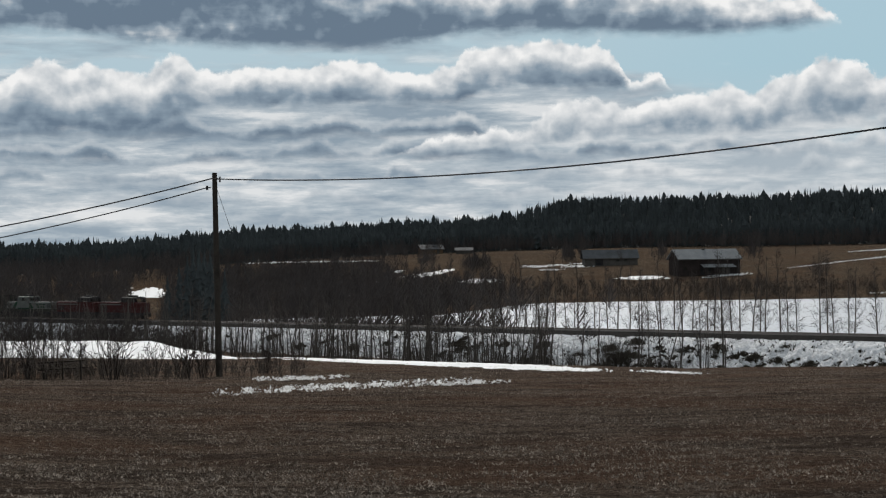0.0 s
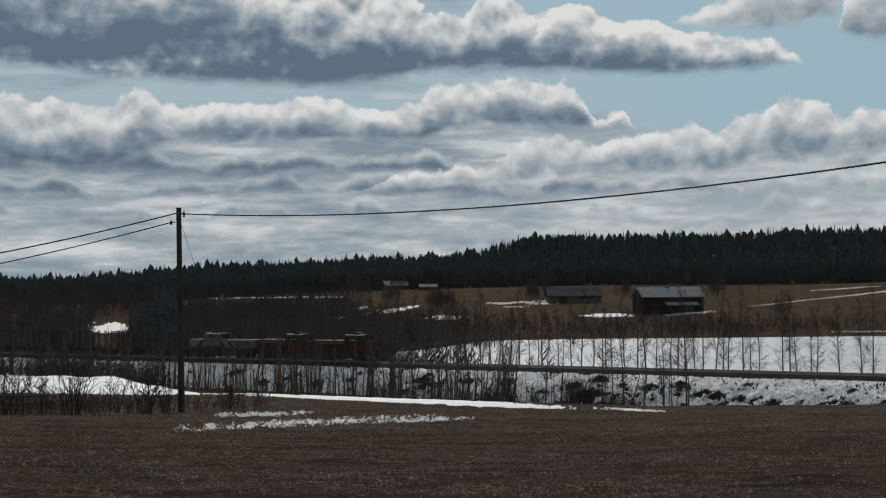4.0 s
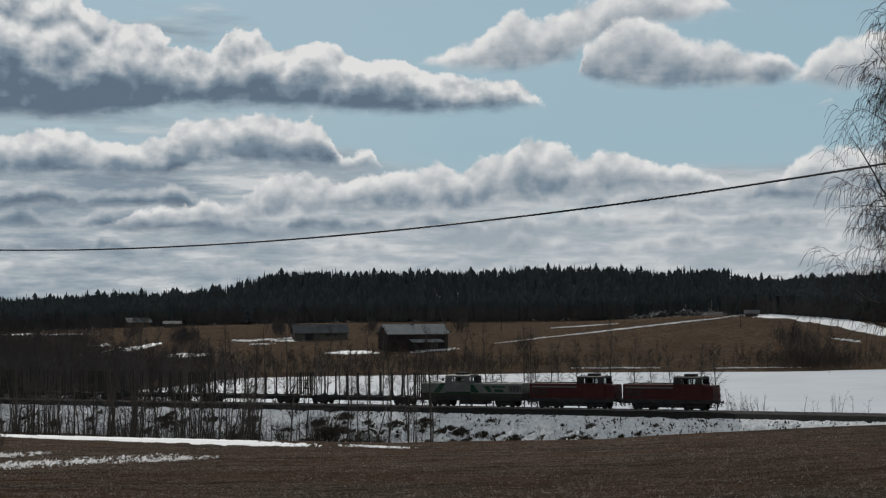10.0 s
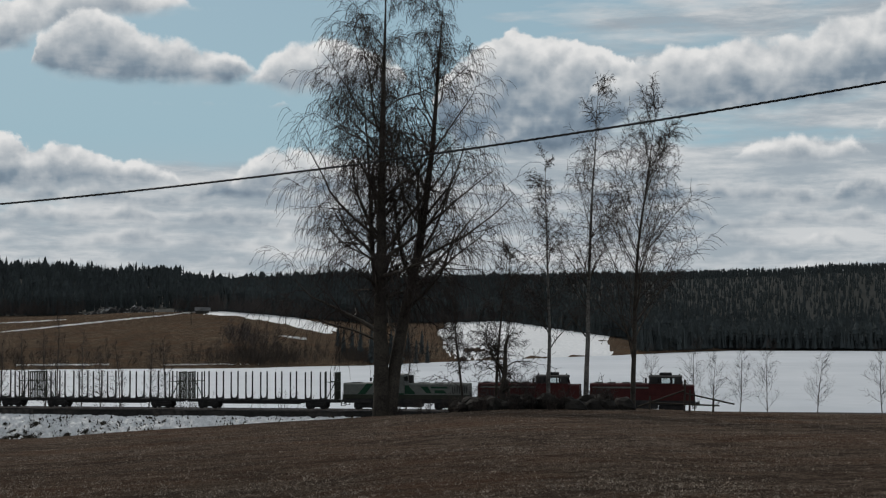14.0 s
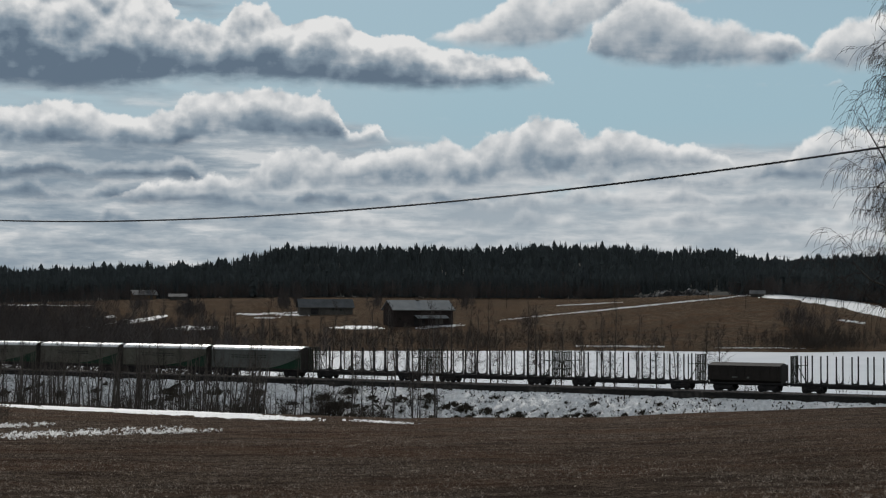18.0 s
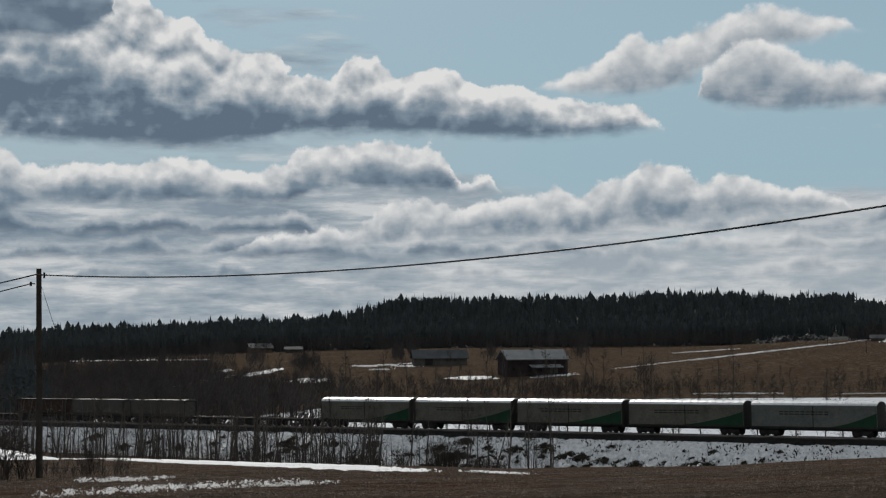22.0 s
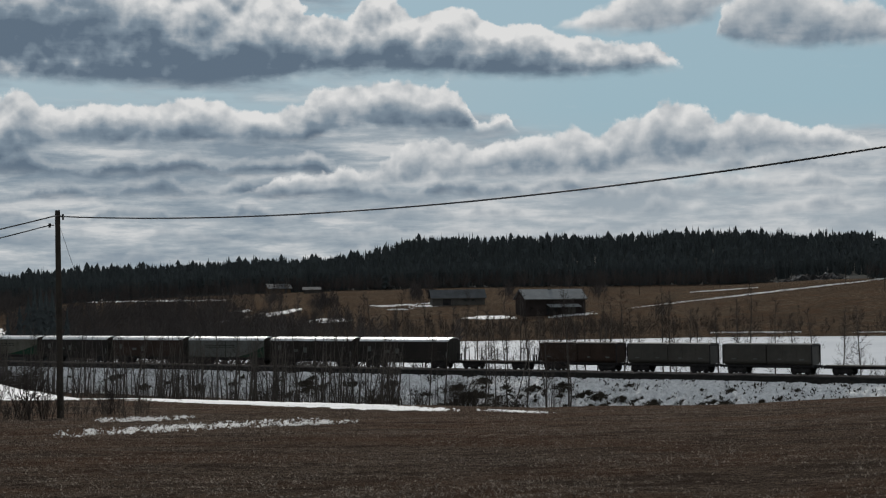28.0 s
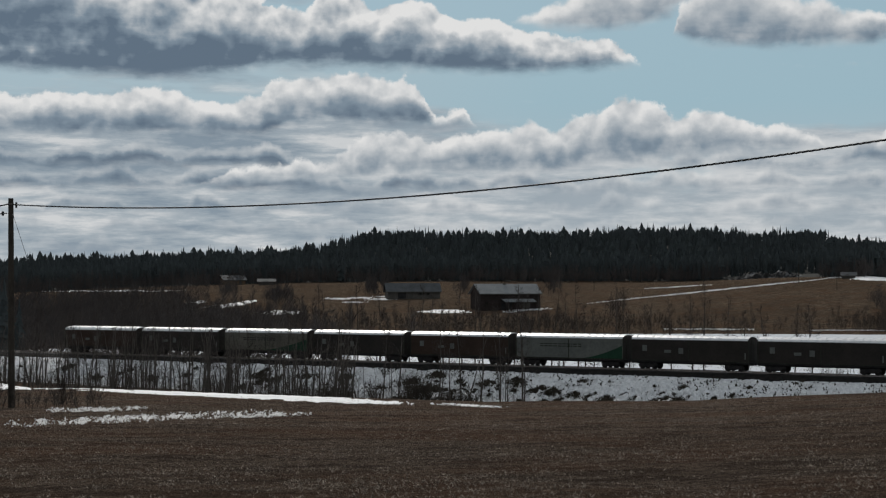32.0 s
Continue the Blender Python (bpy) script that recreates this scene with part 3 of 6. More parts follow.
BOGIES = {b: bogie_mesh(b) for b in (1.8, 2.2)}


def bogie(parent, x, base=1.8):
    b = put("bogie", BOGIES[base], parent, pose(x, 0, 0))
    for wx in (-base / 2, base / 2):
        for y in (-0.75, 0.75):
            put("wheel", WHEEL, b, pose(wx, y, 0.46, 0, 0, 0 if y < 0 else 180))
    return b


def buffers(parent, half):
    for x, turn in ((half, 0), (-half, 180)):
        for y in (-0.875, 0.875):
            put("buffer", BUFFER, parent, pose(x, y, 0, 0, 0, turn))
        put("coupling", COUPLING, parent, pose(x, 0, 0, 0, 0, turn))


def each(name, dims, material, parent, label="", bevel=0.0):
    """Parts of one kind, each a block of its own."""
    for d in dims:
        part(name, boxes(d, bevel=bevel), material, parent, label)


def handrail(bm, pts, r=0.02):
    for p, q in zip(pts, pts[1:]):
        rod(bm, p, q, r, n=5)


def hood(x0, x1, w, z0, z1, soft=0.22):
    return prism(((-w, z0), (-w, z1 - soft), (-w + soft * 0.5, z1 - soft * 0.3), (-w + soft * 1.6, z1), (w - soft * 1.6, z1), (w - soft * 0.5, z1 - soft * 0.3), (w, z1 - soft), (w, z0)), x0, x1)


def cab(parent, x0, x1, w, z0, z1, body, upper, roof, tilt=0.18):
    """A driver's cab with leaning end windows, side windows and a hatch on its roof."""
    sill, head = z0 + 0.42, z1 - 0.34
    part("cab", boxes((x0, x1, -w, w, z0 - 1.0, sill), bevel=0.02), body, parent)
    n = 3
    step = (x1 - x0) / n
    for y in (-w + 0.04, w - 0.04):
        for a, b in ((x0 + 0.1, x0 + 1.15), (x1 - 0.95, x1 - 0.12)):
            part("cab_panel", boxes((a, b, y - 0.04, y + 0.04, sill, head + 0.1)), upper, parent)
        for i in range(n + 1):
            a = x0 + step * i
            lean = tilt * (1 if i == 0 else -1 if i == n else 0)
            c = a + (0.09 if i == 0 else -0.09 if i == n else 0)
            bm = bmesh.new()
            bmesh.ops.create_cone(bm, cap_ends=True, segments=4, radius1=0.12, radius2=0.11, depth=head - sill + 0.1,
                                  matrix=Matrix.Translation((c + lean / 2, y, (sill + head) / 2)) @ Matrix.Shear("XY", 4, (lean / (head - sill), 0)) @ pose(0, 0, 0, 0, 0, 45))
            part("window_post", bm, upper, parent)
    part("cab_roof", prism(((-w - 0.02, head), (-w + 0.05, z1 - 0.12), (-w * 0.6, z1), (w * 0.6, z1), (w - 0.05, z1 - 0.12), (w + 0.02, head)), x0 + tilt - 0.12, x1 - tilt + 0.12), roof, parent)
    for y in (-w + 0.03, w - 0.03):
        for i in range(n):
            a = x0 + step * i + 0.12
            part("cab_window", boxes((a + (tilt * 0.5 if i == 0 else 0), a + step - 0.24 - (tilt * 0.5 if i == n - 1 else 0), y - 0.01, y + 0.01, sill, head)), GLASS, parent)
    mid = (x0 + x1) / 2
    part("roof_hatch", boxes((mid - 0.75, mid + 0.75, -0.7, 0.7, z1 - 0.02, z1 + 0.32), bevel=0.08), BLACK, parent)


def running_gear(loco, half, base, centres):
    part("frame", boxes((-half, half, -1.35, 1.35, 1.05, 1.40), (-1.9, 1.9, -1.2, 1.2, 0.34, 1.05), (-half + 0.2, half - 0.2, -1.33, -1.28, 0.85, 1.1), (-half + 0.2, half - 0.2, 1.28, 1.33, 0.85, 1.1), bevel=0.02), BLACK, loco)
    for x in centres:
        bogie(loco, x, base)
    buffers(loco, half + 0.05)
    for x in (-half + 0.1, half - 0.1):
        for y in (-1.25, 1.25):
            part("steps", boxes(*[(x - 0.25, x + 0.25, y - 0.14, y + 0.14, z, z + 0.05) for z in (0.45, 0.75, 1.05)], (x - 0.27, x - 0.23, y - 0.14, y + 0.14, 0.45, 1.1), (x + 0.23, x + 0.27, y - 0.14, y + 0.14, 0.45, 1.1)), BLACK, loco)


def diesel_red():
    v = thing("diesel_locomotive", "red diesel hood locomotive with pale stripe and dark cab", "locomotive", "locomotives of the freight train")
    running_gear(v, 6.45, 2.2, (-3.6, 3.6))
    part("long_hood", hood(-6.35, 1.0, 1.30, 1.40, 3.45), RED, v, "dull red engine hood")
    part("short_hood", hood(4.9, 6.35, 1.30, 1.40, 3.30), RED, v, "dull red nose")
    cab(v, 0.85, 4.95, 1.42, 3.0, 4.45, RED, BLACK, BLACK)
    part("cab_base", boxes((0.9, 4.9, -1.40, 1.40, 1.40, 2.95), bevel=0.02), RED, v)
    for y in (-1.305, 1.305):
        part("stripe", boxes((-6.0, 0.84, y - 0.006, y + 0.006, 2.86, 3.06)), PALE, v, "pale painted stripe")
    part("stripe", boxes((0.95, 4.85, -1.409, -1.395, 2.70, 2.90)), PALE, v)
    each("hood_vent", [(x, x + 0.9, -0.8, 0.8, 3.42, 3.56) for x in (-5.8, -4.2, -2.4, -0.9)], BLACK, v, bevel=0.03)
    each("louvre", [(x, x + 0.10, -1.325, -1.29, 1.75, 2.70) for x in np.arange(-6.0, -3.6, 0.2)], BLACK, v)
    part("exhaust", rods(((0.45, 0.2, 3.4), (0.45, 0.2, 4.1), 0.12)), BLACK, v)
    for x in (-6.4, 6.4):
        for s in (-1, 1):
            bm = bmesh.new()
            handrail(bm, [(x, s * 1.2, 1.35), (x, s * 1.2, 2.35), (x, s * 0.4, 2.35), (x, s * 0.4, 1.35)])
            part("handrail", bm, BLACK, v)
    for bar in (((1.2, -0.5, 4.4), (1.2, -0.5, 4.62), 0.07), ((4.6, 0.4, 4.4), (4.6, 0.4, 4.6), 0.07), ((0.95, 0.9, 4.3), (0.95, 0.9, 4.62), 0.05)):
        part("horn", rods(bar), BLACK, v)
    for y in (-0.8, 0.8):
        part("headlight", rods(((6.3, y, 1.75), (6.42, y, 1.75), 0.14), n=12), GLASS, v)
    return v


def diesel_pale():
    v = thing("diesel_locomotive", "pale grey and green diesel locomotive with offset cab", "locomotive", "locomotives of the freight train")
    running_gear(v, 8.2, 2.2, (-5.2, 5.2))
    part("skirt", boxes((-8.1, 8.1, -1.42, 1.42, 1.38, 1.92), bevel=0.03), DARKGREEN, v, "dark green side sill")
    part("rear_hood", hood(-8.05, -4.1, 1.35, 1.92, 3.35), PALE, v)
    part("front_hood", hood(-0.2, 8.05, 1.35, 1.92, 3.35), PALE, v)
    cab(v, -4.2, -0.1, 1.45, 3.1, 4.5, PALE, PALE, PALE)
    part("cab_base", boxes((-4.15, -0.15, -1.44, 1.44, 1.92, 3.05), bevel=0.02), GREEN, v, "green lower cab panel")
    part("exhaust", boxes((0.25, 0.75, -0.4, 0.4, 3.3, 4.35), bevel=0.04), BLACK, v)
    # slanting green band and blocky badge on the near side, both sides alike
    for y in (-1.357, 1.357):
        for pts in (((-6.2, 1.95), (-5.2, 1.95), (-4.2, 3.2), (-4.2, 3.3), (-5.0, 3.3)), ((-0.1, 2.0), (1.2, 2.0), (1.2, 2.2), (0.5, 2.9), (0.5, 3.1), (-0.1, 3.1)),
                    ((1.9, 2.95), (2.9, 2.95), (3.35, 2.1), (2.75, 2.1)), ((3.2, 2.95), (5.4, 2.95), (5.4, 2.72), (3.35, 2.72)), ((3.75, 2.5), (4.9, 2.5), (5.3, 2.1), (3.75, 2.1))):
            bm = bmesh.new()
            bm.faces.new([bm.verts.new((x, y + (-0.006 if y < 0 else 0.006), z)) for x, z in pts])
            part("badge", bm, GREEN, v, "blocky dark green painted badge")
    each("louvre", [(x, x + 0.10, -1.375, -1.34, 2.15, 3.0) for x in np.arange(6.0, 7.9, 0.22)], BLACK, v)
    each("hood_vent", [(x, x + 1.2, -0.8, 0.8, 3.33, 3.42) for x in (1.5, 3.6, 5.8, -7.2)], BLACK, v, bevel=0.02)
    for x in (-8.15, 8.15):
        for s in (-1, 1):
            bm = bmesh.new()
            handrail(bm, [(x, s * 1.3, 1.35), (x, s * 1.3, 2.4), (x, s * 0.45, 2.4), (x, s * 0.45, 1.35)])
            part("handrail", bm, BLACK, v)
    part("mirror", boxes((-4.5, -4.3, -1.75, -1.5, 3.6, 4.05), (-4.3, -4.1, -1.6, -1.4, 3.95, 4.0)), BLACK, v)
    return v


def underframe(v, half, z=1.18, mat=None):
    bm = boxes((-half, half, -1.28, -1.12, z - 0.22, z), (-half, half, 1.12, 1.28, z - 0.22, z), (-half, half, -0.2, 0.2, z - 0.4, z),
               (-half, -half + 0.2, -1.3, 1.3, z - 0.35, z), (half - 0.2, half, -1.3, 1.3, z - 0.35, z))
    n = int(half)
    for i in range(-n, n + 1, 2):
        box(bm, i - 0.08, i + 0.08, -1.2, 1.2, z - 0.2, z - 0.02)
    part("underframe", bm, mat or BLACK, v)


def stake_bolster():
    """A crosswise bolster with two upright stakes and rounded feet."""
    bm = bmesh.new()
    box(bm, -0.11, 0.11, -1.42, 1.42, 1.16, 1.36, 0.02)
    for s in (-1, 1):
        box(bm, -0.085, 0.085, s * 1.40 - 0.06, s * 1.40 + 0.06, 1.3, 4.72, 0.015)
        prev = None
        for i in range(6):
            a = radians(90 * i / 5)
            p = (0, s * (0.80 + 0.58 * math.sin(a)), 2.02 - 0.68 * math.cos(a))
            if prev:
                rod(bm, prev, p, 0.095, n=6)
            prev = p
    return mesh_of(bm, BLACK, "stake")


STAKE = stake_bolster()


RACK_POST = mesh_of(boxes((-0.06, 0.06, -0.075, 0.075, 1.2, 4.7), bevel=0.01), DARKGREEN, "rack_post")
RACK_BAR = mesh_of(boxes((-0.05, 0.05, -1.40, 1.40, -0.07, 0.07), bevel=0.01), DARKGREEN, "rack_bar")
RACK_TIE = mesh_of(boxes((0.0, 1.35, -0.04, 0.04, -0.04, 0.04)), DARKGREEN, "rack_tie")
RACK_BRACE = mesh_of(rods(((0, 0, 3.4), (1.1, 0, 1.3), 0.06), n=6), DARKGREEN, "brace")


def end_rack(parent, x, turn):
    """The barred rack at a log wagon's end: posts across it, cross bars and braced side posts."""
    rack = put("end_rack", RACK_BAR, parent, pose(x, 0, 3.45, 0, 0, turn))
    for z in (2.3, 4.6):
        put("rack_bar", RACK_BAR, rack, pose(0, 0, z - 3.45))
    for y in (-1.35, -0.85, -0.3, 0.3, 0.85, 1.35):
        put("rack_post", RACK_POST, rack, pose(0, y, -3.45))
    for y in (-1.35, 1.35):
        put("brace", RACK_BRACE, rack, pose(0, y, -3.45))
        put("rack_tie", RACK_TIE, rack, pose(0, y, 0))
        put("rack_post", RACK_POST, rack, pose(1.3, y, -3.45))


def stake_wagon():
    v = thing("log_wagon", "empty dark log wagon with rows of tall steel stakes", "wagon", "log wagons of the freight train")
    half = 9.9
    underframe(v, half)
    part("fish_belly_beam", prism(((-1.1, 0.98), (-1.1, 0.62), (-0.95, 0.62), (-0.95, 0.98)), -5.2, 5.2), BLACK, v)
    part("fish_belly_beam", prism(((0.95, 0.98), (0.95, 0.62), (1.1, 0.62), (1.1, 0.98)), -5.2, 5.2), BLACK, v)
    for i in range(9):
        put("stake", STAKE, v, pose(-7.9 + 15.8 * i / 8, 0, 0))
    end_rack(v, -half + 0.1, 0)
    end_rack(v, half - 0.1, 180)
    for x in (-7.2, 7.2):
        bogie(v, x)
    buffers(v, half)
    return v


def hopper_wagon():
    v = thing("hopper_wagon", "dark closed hopper wagon with a low ridged roof", "wagon", "wagons of the freight train")
    half = 4.95
    underframe(v, half)
    part("hopper", prism(((-1.45, 1.5), (-1.45, 3.35), (1.45, 3.35), (1.45, 1.5), (0.6, 0.95), (-0.6, 0.95)), -half + 0.15, half - 0.15), DARKBROWN, v)
    part("roof", prism(((-1.52, 3.35), (-0.5, 3.62), (0.0, 3.72), (0.5, 3.62), (1.52, 3.35)), -half + 0.1, half - 0.1), BLACK, v)
    each("rib", [(x, x + 0.08, -1.51, -1.45, 1.5, 3.35) for x in np.arange(-4.4, 4.6, 1.1)], DARKBROWN, v)
    each("end_post", ((half - 0.1, half, -1.4, -1.25, 1.1, 3.5), (half - 0.1, half, 1.25, 1.4, 1.1, 3.5), (-half, -half + 0.1, -1.4, -1.25, 1.1, 3.5), (-half, -half + 0.1, 1.25, 1.4, 1.1, 3.5)), BLACK, v)
    each("nameplate", ((-1.6, -0.9, -1.475, -1.455, 1.75, 1.95), (0.4, 0.7, -1.475, -1.455, 1.7, 1.95)), PALE, v)
    for x in (-3.0, 3.0):
        bogie(v, x)
    buffers(v, half)
    return v


def roof_rib():
    """A pressed seam that arches over a wagon roof."""
    arc = [(1.49 * math.cos(radians(180 - 15 * j)), 4.175 + 0.52 * math.sin(radians(15 * j))) for j in range(13)]
    bm = bmesh.new()
    for (y0, z0), (y1, z1) in zip(arc, arc[1:]):
        rod(bm, (0, y0, z0), (0, y1, z1), 0.028, n=5)
    return mesh_of(bm, ROOFMETAL, "roof_rib")


ROOF_RIB = roof_rib()


def covered_wagon(kind):
    """A long sliding-wall wagon with a rounded metal roof: pale with a green sweep, green, or dark."""
    look_of = {"pale": "pale grey sliding-wall wagon with a green corner sweep", "green": "grey-green sliding-wall wagon with a bright metal roof",
               "dark": "dark sliding-wall wagon with a bright metal roof", "brown": "dark brown sliding-wall wagon with a bright metal roof"}
    wall = {"pale": PALE, "green": WAGONGREY, "dark": DARKBROWN, "brown": BROWN}[kind]
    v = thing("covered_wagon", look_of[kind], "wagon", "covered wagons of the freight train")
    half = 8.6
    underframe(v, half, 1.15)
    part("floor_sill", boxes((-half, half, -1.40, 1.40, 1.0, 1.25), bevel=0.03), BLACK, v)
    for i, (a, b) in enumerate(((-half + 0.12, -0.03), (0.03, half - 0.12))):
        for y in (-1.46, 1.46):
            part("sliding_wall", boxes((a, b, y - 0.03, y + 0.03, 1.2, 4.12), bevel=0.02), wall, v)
        prof = [(-1.50, 4.10)]
        for j in range(9):
            q = radians(180 - 22.5 * j)
            prof.append((1.46 * math.cos(q), 4.16 + 0.50 * math.sin(q)))
        prof.append((1.50, 4.10))
        part("roof", prism(prof, a - 0.05, b + 0.03 if i else b), ROOFMETAL, v, "bright aluminium roof")
    for x in np.arange(-7.8, 7.9, 1.2):
        put("roof_rib", ROOF_RIB, v, pose(float(x), 0, 0))
    prof = [(-1.44, 1.2)] + [(1.44 * math.cos(radians(180 - 22.5 * j)), 4.1 + 0.46 * math.sin(radians(22.5 * j))) for j in range(9)] + [(1.44, 1.2)]
    part("end_wall", prism(prof, -half + 0.02, -half + 0.14), DARKBROWN, v)
    part("end_wall", prism(prof, half - 0.14, half - 0.02), DARKBROWN, v)
    each("end_post", [(x, x + 0.1, y - 0.07, y + 0.07, 1.2, 4.2) for x in (-half, half - 0.1) for y in (-1.44, -0.45, 0.45, 1.44)], DARKGREEN, v)
    each("gutter", ((-half + 0.1, half - 0.1, -1.53, -1.49, 4.05, 4.13), (-half + 0.1, half - 0.1, 1.49, 1.53, 4.05, 4.13)), ROOFMETAL, v)
    if kind in ("pale", "green"):
        # green sweep rising towards the leading end; blocky mark along the upper wall
        bm = bmesh.new()
        top, low = [], []
        for j in range(13):
            f = j / 12
            x = (1.2 if kind == "pale" else -2.0) + f * (half - 0.2 - (1.2 if kind == "pale" else -2.0))
            top.append(bm.verts.new((x, -1.496, 1.24 + 1.9 * f ** 1.7)))
            low.append(bm.verts.new((x, -1.496, 1.235)))
        for j in range(12):
            bm.faces.new((low[j], low[j + 1], top[j + 1], top[j]))
        part("green_sweep", bm, GREEN, v, "green painted sweep")
        x = -4.6
        for w in (0.55, 0.5, 0.62, 0.6, 0.55, 0.5, 0.55, 0.2, 0.6, 0.5):
            bm = bmesh.new()
            box(bm, x, x + w, -1.502, -1.494, 3.16, 3.30)
            box(bm, x, x + w, -1.502, -1.494, 2.85, 2.99)
            x += w + 0.16
            part("wall_mark", bm, DARKGREEN if kind == "pale" else BLACK, v, "dark painted bars")
    else:
        each("notice", ((-6.9, -6.2, -1.50, -1.492, 2.5, 3.3), (-3.6, -2.6, -1.50, -1.492, 2.3, 2.7), (-1.5, -0.8, -1.50, -1.492, 2.2, 3.0)), PALE, v, "pale notice panel")
        part("end_stripe", boxes((half - 0.6, half - 0.45, -1.50, -1.492, 1.6, 2.5)), PALE, v)
    each("wall_rail", ((-half + 0.1, half - 0.1, -1.52, -1.49, 1.22, 1.32), (-0.06, 0.06, -1.52, -1.49, 1.3, 4.05)), DARKGREEN, v)
    for x in (-6.3, 6.3):
        bogie(v, x)
    buffers(v, half)
    return v


def flat_wagon(length, stakes):
    v = thing("flat_wagon", "low flat wagon with thin upright stakes" if stakes else "low empty flat wagon with a bare deck", "wagon", "flat wagons of the freight train")
    half = length / 2 - 0.5
    underframe(v, half, 1.2)
    n = int(half * 2 / 0.6)
    plank = mesh_of(boxes((-0.27, 0.27, -1.4, 1.4, 1.2, 1.26)), POLEWOOD, "deck_plank")
    for i in range(n):
        put("deck_plank", plank, v, pose(-half + (i + 0.5) * 2 * half / n, 0, 0))
    stake = mesh_of(boxes((-0.05, 0.05, -0.05, 0.05, 1.1, 3.15), bevel=0.01), BLACK, "stake")
    short = mesh_of(boxes((-0.08, 0.08, -0.05, 0.05, 1.1, 2.3), bevel=0.01), BLACK, "end_stake")
    for f in stakes:
        for y in (-1.42, 1.42):
            put("stake", stake, v, pose(f * half, y, 0, random.uniform(-2, 2), random.uniform(-2, 2)))
    if stakes:
        for x in (-half + 0.1, half - 0.1):
            for y in (-0.9, 0.0, 0.9):
                put("end_stake", short, v, pose(x, y, 0))
    for x in (-half + 2.4, half - 2.4):
        bogie(v, x)
    buffers(v, half)
    return v


def container_wagon(dark):
    v = thing("container_wagon", "dark wood-chip wagon with a rimmed box body" if dark else "grey-beige wagon with two rimmed box bodies", "wagon", "container wagons of the freight train")
    half = 6.35
    underframe(v, half, 1.2)
    wall = BROWN if dark else TARP
    for a, b in ((-half + 0.15, -0.05), (0.05, half - 0.15)):
        part("box_body", prism(((-1.38, 1.5), (-1.46, 1.75), (-1.46, 3.9), (1.46, 3.9), (1.46, 1.75), (1.38, 1.5), (1.1, 1.25), (-1.1, 1.25)), a, b), wall, v)
        each("top_rim", ((a, b, -1.5, -1.40, 3.87, 4.01), (a, b, 1.40, 1.5, 3.87, 4.01)), PALE if not dark else BLACK, v, bevel=0.02)
        each("rib", [(x, x + 0.1, -1.50, -1.455, 1.75, 3.87) for x in np.linspace(a + 0.05, b - 0.15, 4)], wall, v)
        part("cover", prism(((-1.38, 3.9), (-0.6, 4.05), (0.6, 4.05), (1.38, 3.9)), a + 0.05, b - 0.05), wall, v)
    each("end_post", [(x, x + 0.12, y - 0.06, y + 0.06, 1.1, 3.9) for x in (-half, half - 0.12) for y in (-1.4, 1.4)], BLACK, v)
    each("end_bar", ((-half, -half + 0.1, -1.4, 1.4, 3.7, 3.85), (half - 0.1, half, -1.4, 1.4, 3.7, 3.85)), BLACK, v)
    each("nameplate", ((-5.0, -4.4, -1.485, -1.465, 1.95, 2.1), (-1.9, -1.3, -1.485, -1.465, 1.95, 2.1), (1.6, 2.2, -1.485, -1.465, 1.95, 2.1), (4.6, 5.2, -1.485, -1.465, 1.9, 2.1)), PALE, v)
    for x in (-4.5, 4.5):
        bogie(v, x)
    buffers(v, half)
    return v


def make_train():
    red = diesel_red()
    enlist(red, 0, 14)
    enlist(copy_thing(red, pose(0, 0, 0)), 14, 28)
    enlist(diesel_pale(), 28, 45.2)
    log = stake_wagon()
    ends = (45.2, 65.9, 86.8, 107.6, 128.4)
    for i, (a, b) in enumerate(zip(ends, ends[1:])):
        enlist(copy_thing(log, pose(0, 0, 0)) if i else log, a, b)
    enlist(hopper_wagon(), 128.4, 139.6)
    ends = (139.6, 160.7, 181.9, 203.2)
    for a, b in zip(ends, ends[1:]):
        enlist(copy_thing(log, pose(0, 0, 0)), a, b)
    kinds = {}

    def covered(kind):
        if kind in kinds:
            return copy_thing(kinds[kind], pose(0, 0, 0))
        kinds[kind] = covered_wagon(kind)
        return kinds[kind]

    for i, kind in enumerate(("pale", "green", "green", "green", "green")):
        enlist(covered(kind), 203.2 + 18.12 * i, 203.2 + 18.12 * (i + 1))
    enlist(flat_wagon(12.7, (-0.85, -0.55, -0.3, -0.1, 0.15, 0.4, 0.6, 0.85)), 293.8, 306.5)
    enlist(flat_wagon(15.2, ()), 306.5, 321.7)
    enlist(container_wagon(False), 321.7, 336.3)
    enlist(container_wagon(False), 336.3, 350.7)
    enlist(container_wagon(True), 350.7, 365.0)
    enlist(flat_wagon(14.5, (-0.9, -0.75, -0.3, 0.1, 0.7, 0.8, 0.9)), 365.0, 379.5)
    for i, kind in enumerate(("dark", "dark", "pale", "brown", "dark", "green", "dark", "brown")):
        enlist(covered(kind), 379.5 + 18.4 * i, 379.5 + 18.4 * (i + 1))


make_train()

# ---- trees and shrubs ----


